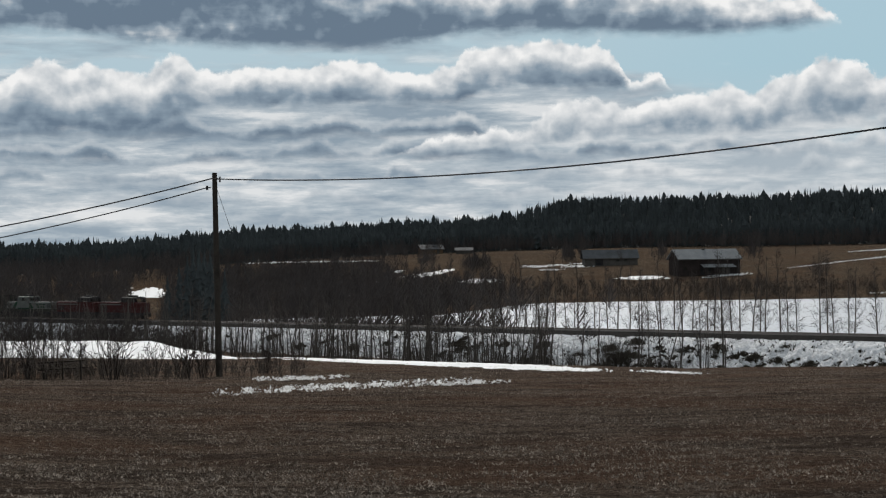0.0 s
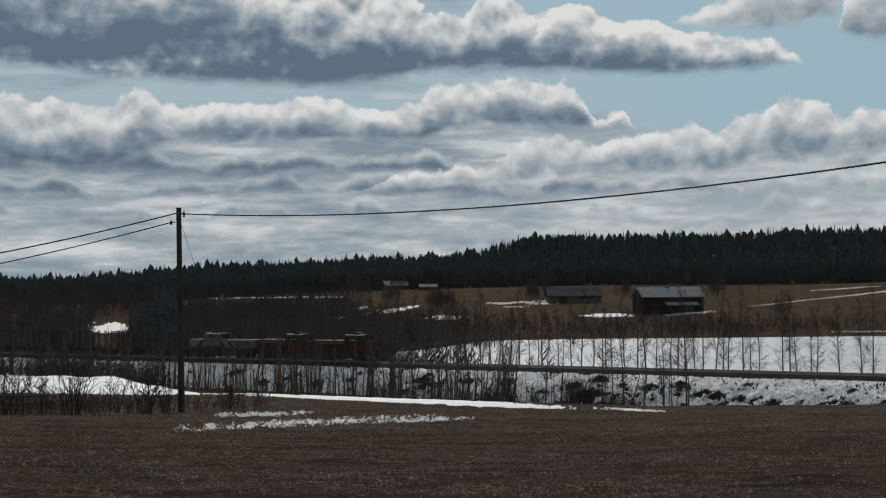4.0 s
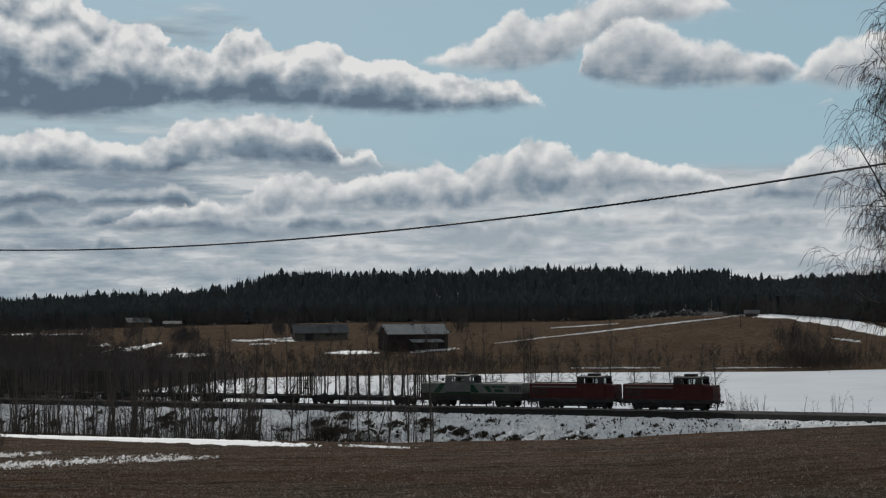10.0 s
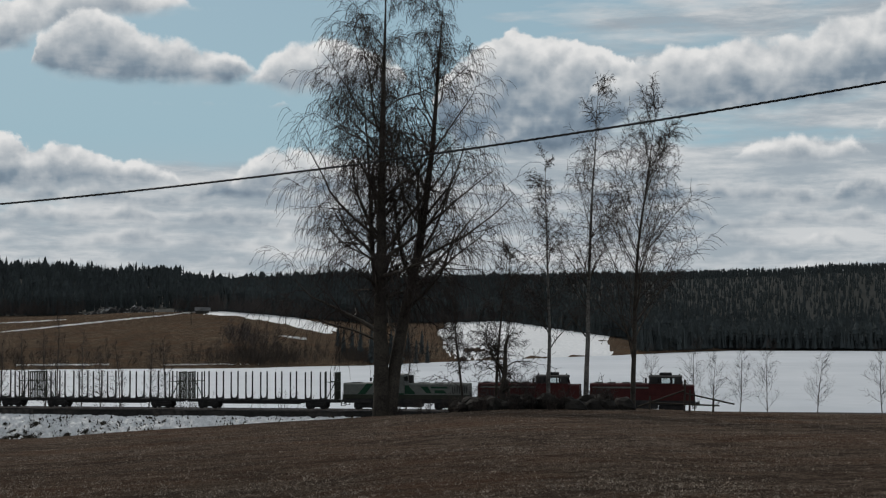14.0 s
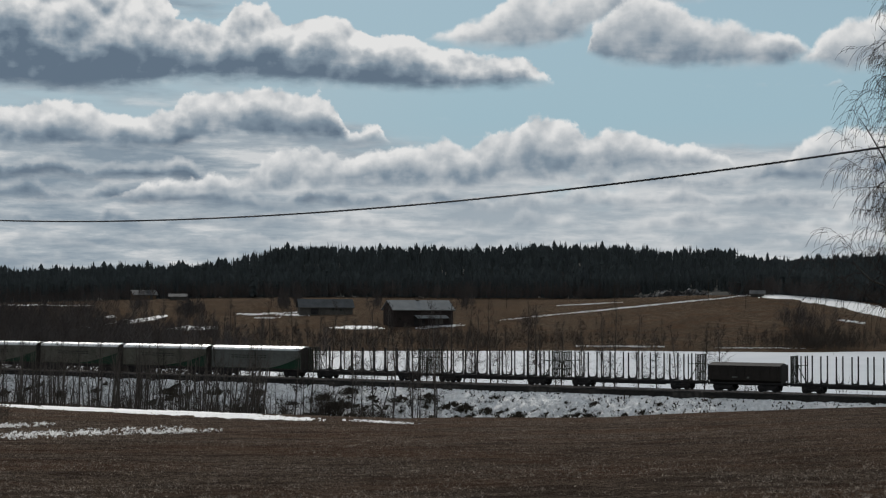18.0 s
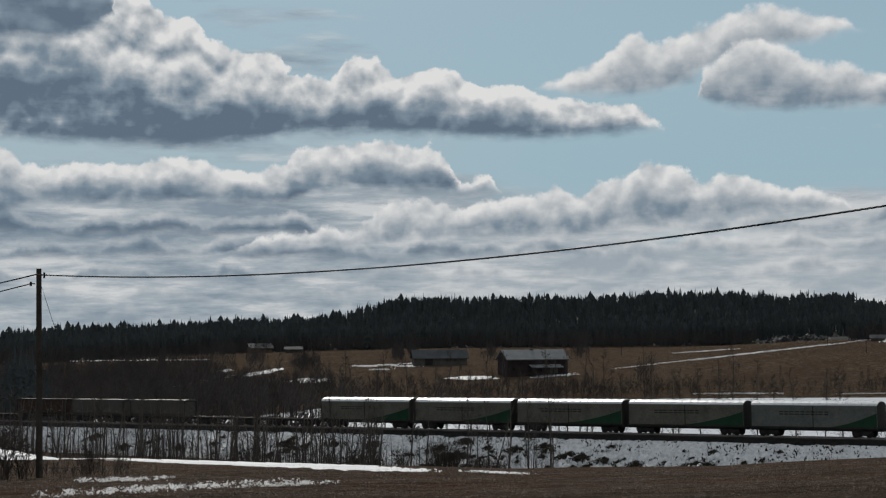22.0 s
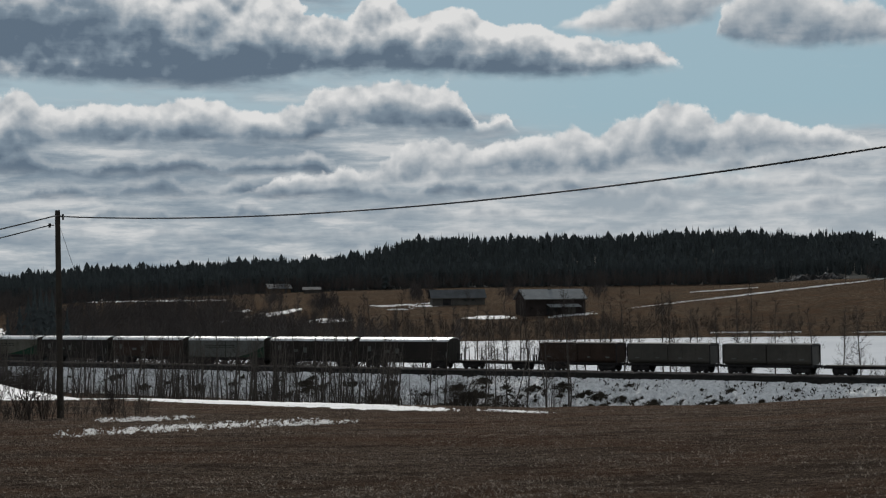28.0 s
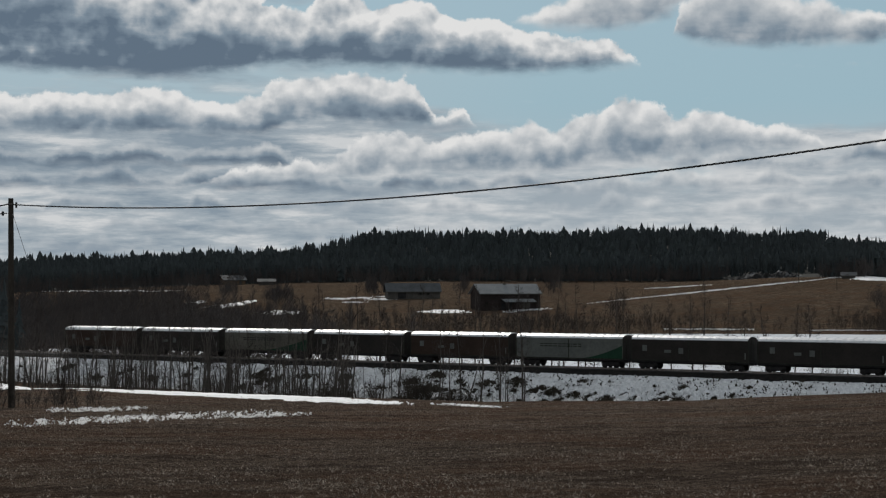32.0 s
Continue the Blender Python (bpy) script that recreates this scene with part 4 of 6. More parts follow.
def tubes(name, chains, material, parent=None, sides=3, label="", kind=""):
    """One mesh of bent, tapered bars; a chain is a list of (point, radius)."""
    verts, faces = [], []
    ring = [(math.cos(2 * math.pi * k / sides), math.sin(2 * math.pi * k / sides)) for k in range(sides)]
    for chain in chains:
        d = (chain[-1][0] - chain[0][0]).normalized()
        u = d.orthogonal().normalized()
        for i, (p, r) in enumerate(chain):
            d = (chain[min(i + 1, len(chain) - 1)][0] - chain[max(i - 1, 0)][0]).normalized()
            u = (u - d * u.dot(d)).normalized()
            v = d.cross(u)
            n = len(verts)
            for c, s in ring:
                verts.append((p.x + (u.x * c + v.x * s) * r, p.y + (u.y * c + v.y * s) * r, p.z + (u.z * c + v.z * s) * r))
            if i:
                for k in range(sides):
                    q = (k + 1) % sides
                    faces.append((n - sides + k, n - sides + q, n + q, n + k))
    me = bpy.data.meshes.new(name)
    me.from_pydata(verts, [], faces)
    me.materials.append(material)
    me.polygons.foreach_set("use_smooth", [True] * len(me.polygons))
    if parent is None:
        return me
    return tagged(put(name, me, parent, None, label), kind=kind)


def grow(rng, out, p, d, length, r, level, spec):
    """Adds a branch and its twigs to out: (level, chain) pairs."""
    steps, wobble, lift, kids, start, spread, ratio, taper = spec[level]
    p, d = Vector(p), Vector(d).normalized()
    chain = [(p, r)]
    out.append((level, chain))
    todo = [start + (1 - start) * (i + rng.random()) / max(kids, 1) for i in range(kids)]
    for i in range(steps):
        d = (d + Vector((rng.gauss(0, wobble), rng.gauss(0, wobble), rng.gauss(0, wobble) + lift))).normalized()
        q = p + d * (length / steps)
        rb = r * (1 - taper * (i + 1) / steps)
        chain.append((q, rb))
        while todo and todo[0] <= (i + 1) / steps:
            f = todo.pop(0)
            if level + 1 >= len(spec):
                continue
            side = d.orthogonal().normalized()
            side.rotate(Matrix.Rotation(rng.uniform(0, 6.283), 3, d))
            a = radians(rng.uniform(spread * 0.7, spread * 1.25))
            nd = d * math.cos(a) + side * math.sin(a)
            shrink = 1.0 - 0.72 * (f - start) / (1 - start + 1e-6) if level == 0 else 1.0
            grow(rng, out, p.lerp(q, rng.random()), nd, length * ratio * shrink * rng.uniform(0.75, 1.2), max(rb * (0.26 if spec is SAPLING else 0.43 if level == 0 else 0.5), THINNEST), level + 1, spec)
        p = q


THINNEST = 0.013


def bare_tree(name, label, rng, stems, spec, bark, at, group="", single=False):
    """stems: (foot x, foot y, lean x, lean y, height, radius). single: every limb is a part."""
    t = thing(name, label, "tree", group, at)
    out = []
    for fx, fy, lx, ly, h, r in stems:
        grow(rng, out, (fx, fy, -0.4), (lx, ly, 1), h, r, 0, spec)
    for level, chain in out:
        if level == 0:
            tubes("trunk", [chain], bark, t, 9)
        elif level == 1 and single:
            tubes("limb", [chain], BARK, t, 5)
    tubes("crown", [c for level, c in out if level > (1 if single else 0)], TWIG, t, 3, "fine bare twigs", "stuff")
    return t


# level: steps, wobble, lift, children, start, spread, length ratio, taper
BIRCH_BIG = ((15, 0.028, 0.03, 36, 0.22, 52, 0.33, 0.96), (9, 0.13, 0.045, 11, 0.15, 48, 0.42, 0.84), (6, 0.18, -0.08, 10, 0.05, 52, 0.52, 0.75), (4, 0.10, -0.50, 0, 0, 0, 0, 0.4))
BIRCH_MID = ((14, 0.03, 0.02, 34, 0.26, 42, 0.21, 0.94), (6, 0.10, 0.05, 10, 0.15, 42, 0.42, 0.85), (4, 0.15, -0.03, 6, 0.1, 48, 0.5, 0.8), (3, 0.12, -0.35, 0, 0, 0, 0, 0.5))
BIRCH_WIDE = ((14, 0.025, 0.02, 46, 0.20, 38, 0.34, 0.94), (8, 0.07, 0.05, 12, 0.15, 34, 0.36, 0.88), (5, 0.12, 0.0, 7, 0.1, 42, 0.5, 0.8), (3, 0.12, -0.25, 0, 0, 0, 0, 0.5))
SPREADING = ((7, 0.12, 0.02, 10, 0.25, 62, 0.72, 0.7), (8, 0.22, 0.03, 8, 0.25, 48, 0.42, 0.85), (5, 0.25, 0.0, 6, 0.2, 50, 0.5, 0.8), (3, 0.2, 0.0, 0, 0, 0, 0, 0.5))
SAPLING = ((9, 0.02, 0.02, 44, 0.20, 44, 0.18, 0.82), (4, 0.14, 0.05, 9, 0.15, 46, 0.5, 0.6), (3, 0.2, -0.08, 0, 0, 0, 0, 0.4))
THIN = ((6, 0.045, 0.02, 13, 0.22, 38, 0.26, 0.85), (3, 0.14, 0.03, 2, 0.3, 42, 0.5, 0.85), (2, 0.18, -0.05, 0, 0, 0, 0, 0.6))
LOWBIRCH = ((9, 0.03, 0.02, 30, 0.40, 48, 0.26, 0.9), (5, 0.12, 0.05, 9, 0.2, 40, 0.45, 0.8), (3, 0.18, -0.03, 0, 0, 0, 0, 0.5))
BUSH = ((5, 0.09, 0.03, 6, 0.25, 32, 0.42, 0.9), (4, 0.12, 0.03, 2, 0.3, 38, 0.5, 0.8), (2, 0.15, 0.0, 0, 0, 0, 0, 0.6))


def stand(az, r, turn=0.0, sink=0.1):
    x, y = polar(az, r)
    return pose(x, y, height(x, y) - sink, 0, 0, turn - az)


def in_track(s, y, z=0.0):
    return (TRACK @ Vector((s, y, z)))


def beside_track(az, off, z):
    """The spot on bearing az that lies off metres beyond the track's middle line."""
    a = radians(az - PHI)
    s = (DIST + off) * math.tan(a)
    return in_track(s, off, z)


def make_field_edge_trees():
    rng = random.Random(4)
    bare_tree("birch_tree", "large old bare birch with twin trunks and drooping twigs", rng,
              ((-0.22, 0, 0.0, 0.0, 26.5, 0.50), (0.30, 0.1, 0.085, 0.02, 25.0, 0.44), (-0.02, 0.30, 0.018, 0.05, 21.5, 0.26)), BIRCH_BIG, BARK, stand(27.75, 95), single=True)
    bare_tree("birch_tree", "tall slender bare birch at the field edge", rng, ((0, 0, -0.01, 0, 20.0, 0.17),), BIRCH_MID, BIRCH, stand(34.95, 97), single=True)
    bare_tree("birch_tree", "slender bare birch at the field edge", rng, ((0, 0, 0.01, 0, 15.6, 0.14),), BIRCH_MID, BIRCH, stand(33.62, 97), single=True)
    bare_tree("birch_tree", "bare birch with wide rising branches", rng, ((0, 0, 0.0, 0, 18.4, 0.17),), BIRCH_WIDE, BARK, stand(36.62, 97), single=True)
    bare_tree("alder_tree", "low spreading bare tree among stones", rng, ((0, 0, 0.02, 0, 5.2, 0.24), (0.3, 0.1, 0.3, 0.1, 4.2, 0.15)), SPREADING, BARK, stand(32.05, 96), single=True)
    bare_tree("alder_tree", "thin bare tree behind a stone heap", rng, ((0, 0, 0.02, 0, 11.0, 0.12),), BIRCH_MID, BARK, stand(31.75, 101))
    bare_tree("alder_tree", "thin bare tree behind a stone heap", rng, ((0, 0, -0.05, 0, 9.0, 0.10),), BIRCH_MID, BARK, stand(30.6, 101))


make_field_edge_trees()


def make_trackside_trees():
    rng = random.Random(8)
    kinds = []
    for i in range(7):
        h = (11.6, 12.6, 13.4, 14.0, 14.8, 12.2, 15.6)[i]
        kinds.append((h, bare_tree("birch_sapling", "thin bare birch beside the railway", rng, ((0, 0, rng.uniform(-0.05, 0.05), 0, h, 0.045 + 0.006 * h),), SAPLING, ALDER, pose(0, 0, 0), "trackside birches")))
    low = [bare_tree("birch_sapling", "bare birch with a rounded crown on the lake shore", rng, ((0, 0, rng.uniform(-0.04, 0.04), 0, h, 0.10),), LOWBIRCH, ALDER, pose(0, 0, 0), "shore birches") for h in (12.0, 12.8, 11.4)]
    spots = [1.75, 2.1, 2.6, 3.0, 3.4, 3.65, 4.0, 4.4, 4.8, 5.4, 5.85, 6.2, 6.6, 7.0, 7.3, 7.75, 8.2, 8.5, 8.85, 9.4, 9.6, 9.85, 10.2, 10.5, 10.9, 11.2, 11.4, 11.9, 12.15, 12.4, 13.25, 13.5, 13.7, 14.2, 14.35, 15.2, 15.9, 16.3, 17.1, 17.8, 18.5, 19.4, 20.1, 28.5]
    right = [37.4, 38.8, 39.4, 40.3, 41.3, 43.0, 45.2, 46.1, 47.0, 48.4]
    used = set()
    for j, az in enumerate(spots):
        i = (j * 3 + rng.randrange(3)) % 7
        p = beside_track(az, rng.uniform(9, 13), 0)
        m = pose(p.x, p.y, LAKE_Z + rng.uniform(-0.2, 0.5), 0, 0, rng.uniform(0, 360))
        if i in used:
            copy_thing(kinds[i][1], m)
        else:
            kinds[i][1].matrix_basis = m
            used.add(i)
    for j, az in enumerate(right):
        p = beside_track(az, rng.uniform(9, 13), 0)
        m = pose(p.x, p.y, LAKE_Z, 0, 0, rng.uniform(0, 360))
        if j < 3:
            low[j].matrix_basis = m
        else:
            copy_thing(low[j % 3], m)
    # those in front of the bank, in the hollow
    for j, az in enumerate((-15.2, -13.8, -12.9, -11.2, -10.1, -8.9, -7.2, -6.0, -5.2, -4.6, -4.0, -3.1, -2.6, -2.0, -1.3, -0.6, 0.2, 0.9, 1.6, 2.2, 3.4, 4.9, 6.9, 7.7, 9.1, 9.9)):
        i = rng.randrange(7)
        p = beside_track(az, -rng.uniform(11, 24), 0)
        m = pose(p.x, p.y, -4.9 + rng.uniform(0, 0.6), 0, 0, rng.uniform(0, 360))
        if i in used:
            copy_thing(kinds[i][1], m)
        else:
            kinds[i][1].matrix_basis = m
            used.add(i)


make_trackside_trees()


def thicket(name, label, rng, spots, spec, height_of, material, radius=0.05):
    out = []
    for x, y, z in spots:
        h = height_of()
        grow(rng, out, (x, y, z - 0.3), (rng.uniform(-0.12, 0.12), rng.uniform(-0.12, 0.12), 1), h, radius * h / 6, 0, spec)
    ob = new(name, tubes(name, [c for level, c in out], material, None, 3))
    return tagged(ob, label, "thicket", kind="stuff")


def far_scrub(label, rng, spots, low, high, material=None):
    """Leafless trees too far off to show twigs: a stem and a fan of tapering sprays each."""
    verts, faces = [], []
    for x, y, z in spots:
        h = rng.uniform(low, high)
        n = len(verts)
        verts += [(x - 0.012 * h, y, z - 0.3), (x + 0.012 * h, y, z - 0.3), (x + rng.gauss(0, 0.02) * h, y, z + h)]
        faces.append((n, n + 1, n + 2))
        for i in range(50):
            f = rng.uniform(0.10, 0.88)
            a = rng.uniform(0, 6.283)
            ln = h * rng.uniform(0.12, 0.34) * (1.15 - f)
            dx, dy, dz = math.cos(a) * ln, math.sin(a) * ln, ln * rng.uniform(0.6, 1.7)
            w = rng.uniform(0.004, 0.010) * h
            n = len(verts)
            verts += [(x, y, z + f * h), (x + dx * 0.6 + w * rng.uniform(0.3, 1), y + dy * 0.6, z + f * h + dz * 0.5), (x + dx, y + dy, z + f * h + dz)]
            faces.append((n, n + 1, n + 2))
    ob = sheet("thicket", verts, faces, material or SCRUB)
    return tagged(ob, label, "thicket", kind="stuff")


def make_thickets():
    rng = random.Random(21)
    spots = []
    for i in range(1150):
        az = rng.uniform(-18, 4.0) if rng.random() < 0.92 else rng.uniform(3.5, 10)
        p = beside_track(az, -rng.uniform(11, 36), 0)
        spots.append((p.x, p.y, max(height(p.x, p.y), -5.0)))
    thicket("thicket", "bare grey-brown scrub of alder and birch below the embankment", rng, spots, THIN, lambda: rng.choice((rng.uniform(1.2, 3), rng.uniform(1.5, 4), rng.uniform(2.5, 6.5), rng.uniform(7, 11.5))), ALDER, 0.085)
    spots = []
    for i in range(420):
        az = rng.gauss(-12.6, 2.2) if i % 3 else rng.uniform(-17, -5)
        x, y = polar(az, rng.gauss(66, 2.2))
        spots.append((x, y, height(x, y) + 0.25))
    thicket("thicket", "tangle of dead straw and weed stalks at the field edge", rng, spots, BUSH, lambda: rng.uniform(0.35, 0.95), WILLOW, 0.07)
    spots = []
    for i in range(420):
        p = beside_track(rng.uniform(-16, 7.5), -rng.uniform(12.5, 19), 0)
        spots.append((p.x, p.y, -5.0))
    thicket("thicket", "low dark brush along the foot of the embankment", rng, spots, BUSH, lambda: rng.uniform(1.0, 2.6), ALDER, 0.14)
    spots = []
    for i in range(210):
        az = rng.uniform(-19, -8.6)
        p = beside_track(az, -rng.uniform(11, 34), 0)
        spots.append((p.x, p.y, max(height(p.x, p.y), -5.0)))
    far_scrub("tall dense alder scrub between field and railway", rng, spots, 3.5, 8)
    spots = []
    for i in range(1100):
        az = rng.uniform(-19, 0) if rng.random() < 0.8 else rng.gauss(-1, 2.8)
        p = beside_track(az, 9 + 130 * rng.random() ** 1.5 if az < -8 else rng.uniform(9, 20), 0)
        if az > -8 and rng.random() < 0.72:
            p = Vector((*polar(az, rng.uniform(404, 445)), 0))
        if abs(az + 10.5) < 0.65:
            continue
        spots.append((p.x, p.y, max(height(p.x, p.y), -4.4)))
    far_scrub("dark leafless scrub wood beyond the railway", rng, spots, 5, 11)
    spots = []
    for i in range(2600):
        az = rng.uniform(-19, -2) if rng.random() < 0.8 else rng.gauss(-2, 2.6)
        k, e, shore, be, brow, te, back = land_row(az)
        r = shore + (brow - shore) * (rng.uniform(-0.05, 0.55) if az < rng.gauss(-2, 1.2) else abs(rng.gauss(0, 0.14)))
        if az < -8:
            r = shore + (brow - shore) * rng.uniform(-0.3, 0.9)
        if abs(az + 10.5) < 0.6 and r < shore + 0.45 * (brow - shore):
            continue
        x, y = polar(az, r)
        spots.append((x, y, height(x, y)))
    far_scrub("dense dark leafless wood on the lower hillside", rng, spots, 4, 9)
    spots = []
    for i in range(1300):
        az = rng.choice((rng.uniform(10, 29), rng.gauss(23.4, 0.9), rng.gauss(27.6, 0.9), rng.uniform(2, 12)))
        shore, brow = land_row(az)[2], land_row(az)[4]
        x, y = polar(az, shore + (brow - shore) * abs(rng.gauss(0, 0.09)))
        spots.append((x, y, height(x, y)))
    far_scrub("bare brown willow scrub along the far shore", rng, spots, 2, 5.5, WILLOW)
    spots = []
    for i in range(1700):
        az = rng.uniform(-18, 31)
        if 17.2 < az < 20.3:
            continue
        brow = land_row(az)[4]
        x, y = polar(az, brow + rng.uniform(-10, 14))
        spots.append((x, y, height(x, y)))
    far_scrub("bare grey birches along the edge of the spruce wood", rng, spots, 4, 9, SCRUB)
    spots = []
    for i in range(46):
        p = beside_track(rng.choice((rng.uniform(20.4, 25.2), rng.gauss(21, 0.4))), rng.uniform(9, 12), 0)
        spots.append((p.x, p.y, LAKE_Z))
    thicket("thicket", "thin bare saplings in the lake's snow behind the railway", rng, spots, THIN, lambda: rng.uniform(3.5, 6.5), BARK, 0.07)


make_thickets()


def bush(label, rng, n, h, at, name="shrub", lean=0.35, thick=1.0, material=None):
    t = thing(name, label, "shrub", "", at)
    out = []
    for i in range(n):
        a = rng.uniform(0, 6.283)
        k = rng.uniform(0.05, lean)
        grow(rng, out, (0.3 * math.cos(a) * rng.random(), 0.3 * math.sin(a), -0.2), (k * math.cos(a), k * math.sin(a), 1), h * rng.uniform(0.65, 1.1), (0.011 + 0.005 * h) * thick, 0, BUSH)
    tubes("brushwood", [c for level, c in out], material or TWIG, t, 3, "", "stuff")
    return t


def make_bushes():
    rng = random.Random(31)
    for az, r, n, h in ((-15.4, 66, 16, 2.6), (-14.6, 64, 14, 2.3), (-13.9, 65, 14, 2.8), (-11.8, 64, 16, 2.8), (-9.3, 66, 14, 2.3), (-8.6, 67, 10, 2.0), (-10.4, 70, 8, 1.8), (-6.4, 72, 12, 1.6), (-13.0, 72, 14, 2.4)):
        bush("leafless willow shrub in dead grass at the field edge", rng, n, h, stand(az, r))
    for az, off, n, h in ((5.75, -15, 26, 4.6), (6.05, -15.5, 40, 5.4), (6.4, -15, 30, 4.6), (7.2, -15, 40, 2.8), (7.6, -15.5, 40, 2.6), (8.1, -15, 36, 2.4), (3.6, -15, 30, 3.2), (2.9, -15, 30, 2.6), (4.6, -15, 24, 3.4), (2.0, -15, 22, 3.0), (8.0, -15, 18, 2.4), (-1.0, -16, 24, 3.6), (-4.6, -15, 24, 3.4), (-9.6, -16, 26, 3.6), (12.0, -14, 10, 1.6), (14.5, -14, 10, 1.4)):
        p = beside_track(az, off, 0)
        bush("leafless willow clump in the hollow below the embankment", rng, n, h, pose(p.x, p.y, -5.0), lean=0.6, thick=2.0, material=BARK)
    for az, r, n, h in ((30.2, 94, 16, 1.4), (31.2, 94, 20, 1.3), (32.4, 94, 20, 1.2), (28.2, 94, 16, 1.0), (33.7, 94, 20, 1.2), (33.0, 95, 18, 2.2), (34.2, 95, 14, 1.6), (35.6, 95, 18, 2.0), (29.2, 94, 12, 1.2), (47.8, 92, 14, 1.8), (46.8, 95, 8, 1.0)):
        bush("low leafless shrub at the field edge", rng, n, h, stand(az, r))
    # brush and small spruces on the snow slope
    for i in range(200):
        az = rng.uniform(-12, 31) if i < 120 else rng.uniform(-1, 17)
        f = min(0.95, max(0.2, rng.gauss(0.60, 0.2)))
        p = beside_track(az, -3.1 - 9.9 * f, -0.86 - 4.7 * f)
        big = rng.uniform(0.35, 0.7) if rng.random() < 0.6 else rng.uniform(0.7, 1.25)
        t = thing("brush_clump", "dark dead brush poking out of the snow slope", "brush", "brush on the embankment", pose(p.x, p.y, p.z - 0.1))
        verts, faces = [], []
        for k in range(int(460 * big * big) + 60):
            a, rad = rng.uniform(0, 6.283), abs(rng.gauss(0, 0.62)) * big
            x, y = rad * math.cos(a) * 1.5, rad * math.sin(a) * 0.8
            z = rng.uniform(0, 0.9) * big * max(0.15, 1 - rad / (1.9 * big))
            w = rng.uniform(0.10, 0.28) * (0.6 + big * 0.5)
            n = len(verts)
            d = Vector((rng.gauss(0, 1), rng.gauss(0, 1), rng.gauss(0, 1))).normalized() * w
            e = d.orthogonal().normalized() * w * 0.6
            verts += [Vector((x, y, z)) - d, Vector((x, y, z)) + e, Vector((x, y, z)) + d + Vector((0, 0, w * 0.5))]
            faces.append((n, n + 1, n + 2))
        tagged(sheet("brushwood", verts, faces, SHRUB, t), kind="stuff")


make_bushes()


def make_slope_litter():
    """Stalks, twigs and earth that show through the snow of the slope."""
    rng = random.Random(9)
    verts, faces = [], []
    for i in range(15000):
        az = rng.uniform(-14, 33)
        f = rng.random()
        if noise.noise((az * 1.3, f * 2.5, 4)) < rng.uniform(-0.25, 0.6):
            continue
        p = beside_track(az, -3.1 - 9.9 * f, -0.80 - 4.7 * f)
        w = rng.uniform(0.05, 0.20)
        n = len(verts)
        a = rng.uniform(0, 6.283)
        verts += [(p.x - w * math.cos(a), p.y - w * math.sin(a), p.z - 0.05), (p.x + w * math.cos(a), p.y + w * math.sin(a), p.z), (p.x + rng.gauss(0, 0.1), p.y + rng.gauss(0, 0.1), p.z + w * rng.uniform(0.8, 2.6))]
        faces.append((n, n + 1, n + 2))
    tagged(sheet("slope_litter", verts, faces, SHRUB), "dark stalks and earth showing through the snow slope", "litter", kind="stuff")


make_slope_litter()

# ---- far woods ----


def spruce_template(rng, tiers, slim, pine, m=8):
    verts, faces = [], []
    for i in range(3):
        a = 2.094 * i
        verts.append((0.012 * math.cos(a), 0.012 * math.sin(a), -0.03))
    verts.append((0, 0, 0.9))
    faces += [(0, 1, 3), (1, 2, 3), (2, 0, 3)]
    low = 0.06 if not pine else 0.42
    for i in range(tiers):
        f = i / tiers
        z0 = low + (1 - low) * f
        z1 = min(1.0, z0 + (1 - low) / tiers * rng.uniform(1.6, 2.3))
        rad = slim * ((1 - f) ** 0.9 if not pine else math.sin(math.pi * (0.18 + 0.75 * f)) * 1.05) * rng.uniform(0.8, 1.15)
        n = len(verts)
        spin = rng.uniform(0, 6.28)
        for k in range(m):
            a = spin + 2 * math.pi * k / m
            q = rad * (rng.uniform(0.75, 1.25) if k % 2 else rng.uniform(0.35, 0.65))
            verts.append((q * math.cos(a), q * math.sin(a), z0 - (0.02 if k % 2 else -0.015) + rng.uniform(-0.015, 0.015)))
        verts.append((0, 0, z1))
        faces += [(n + k, n + (k + 1) % m, n + m) for k in range(m)]
    return np.array(verts), np.array(faces)


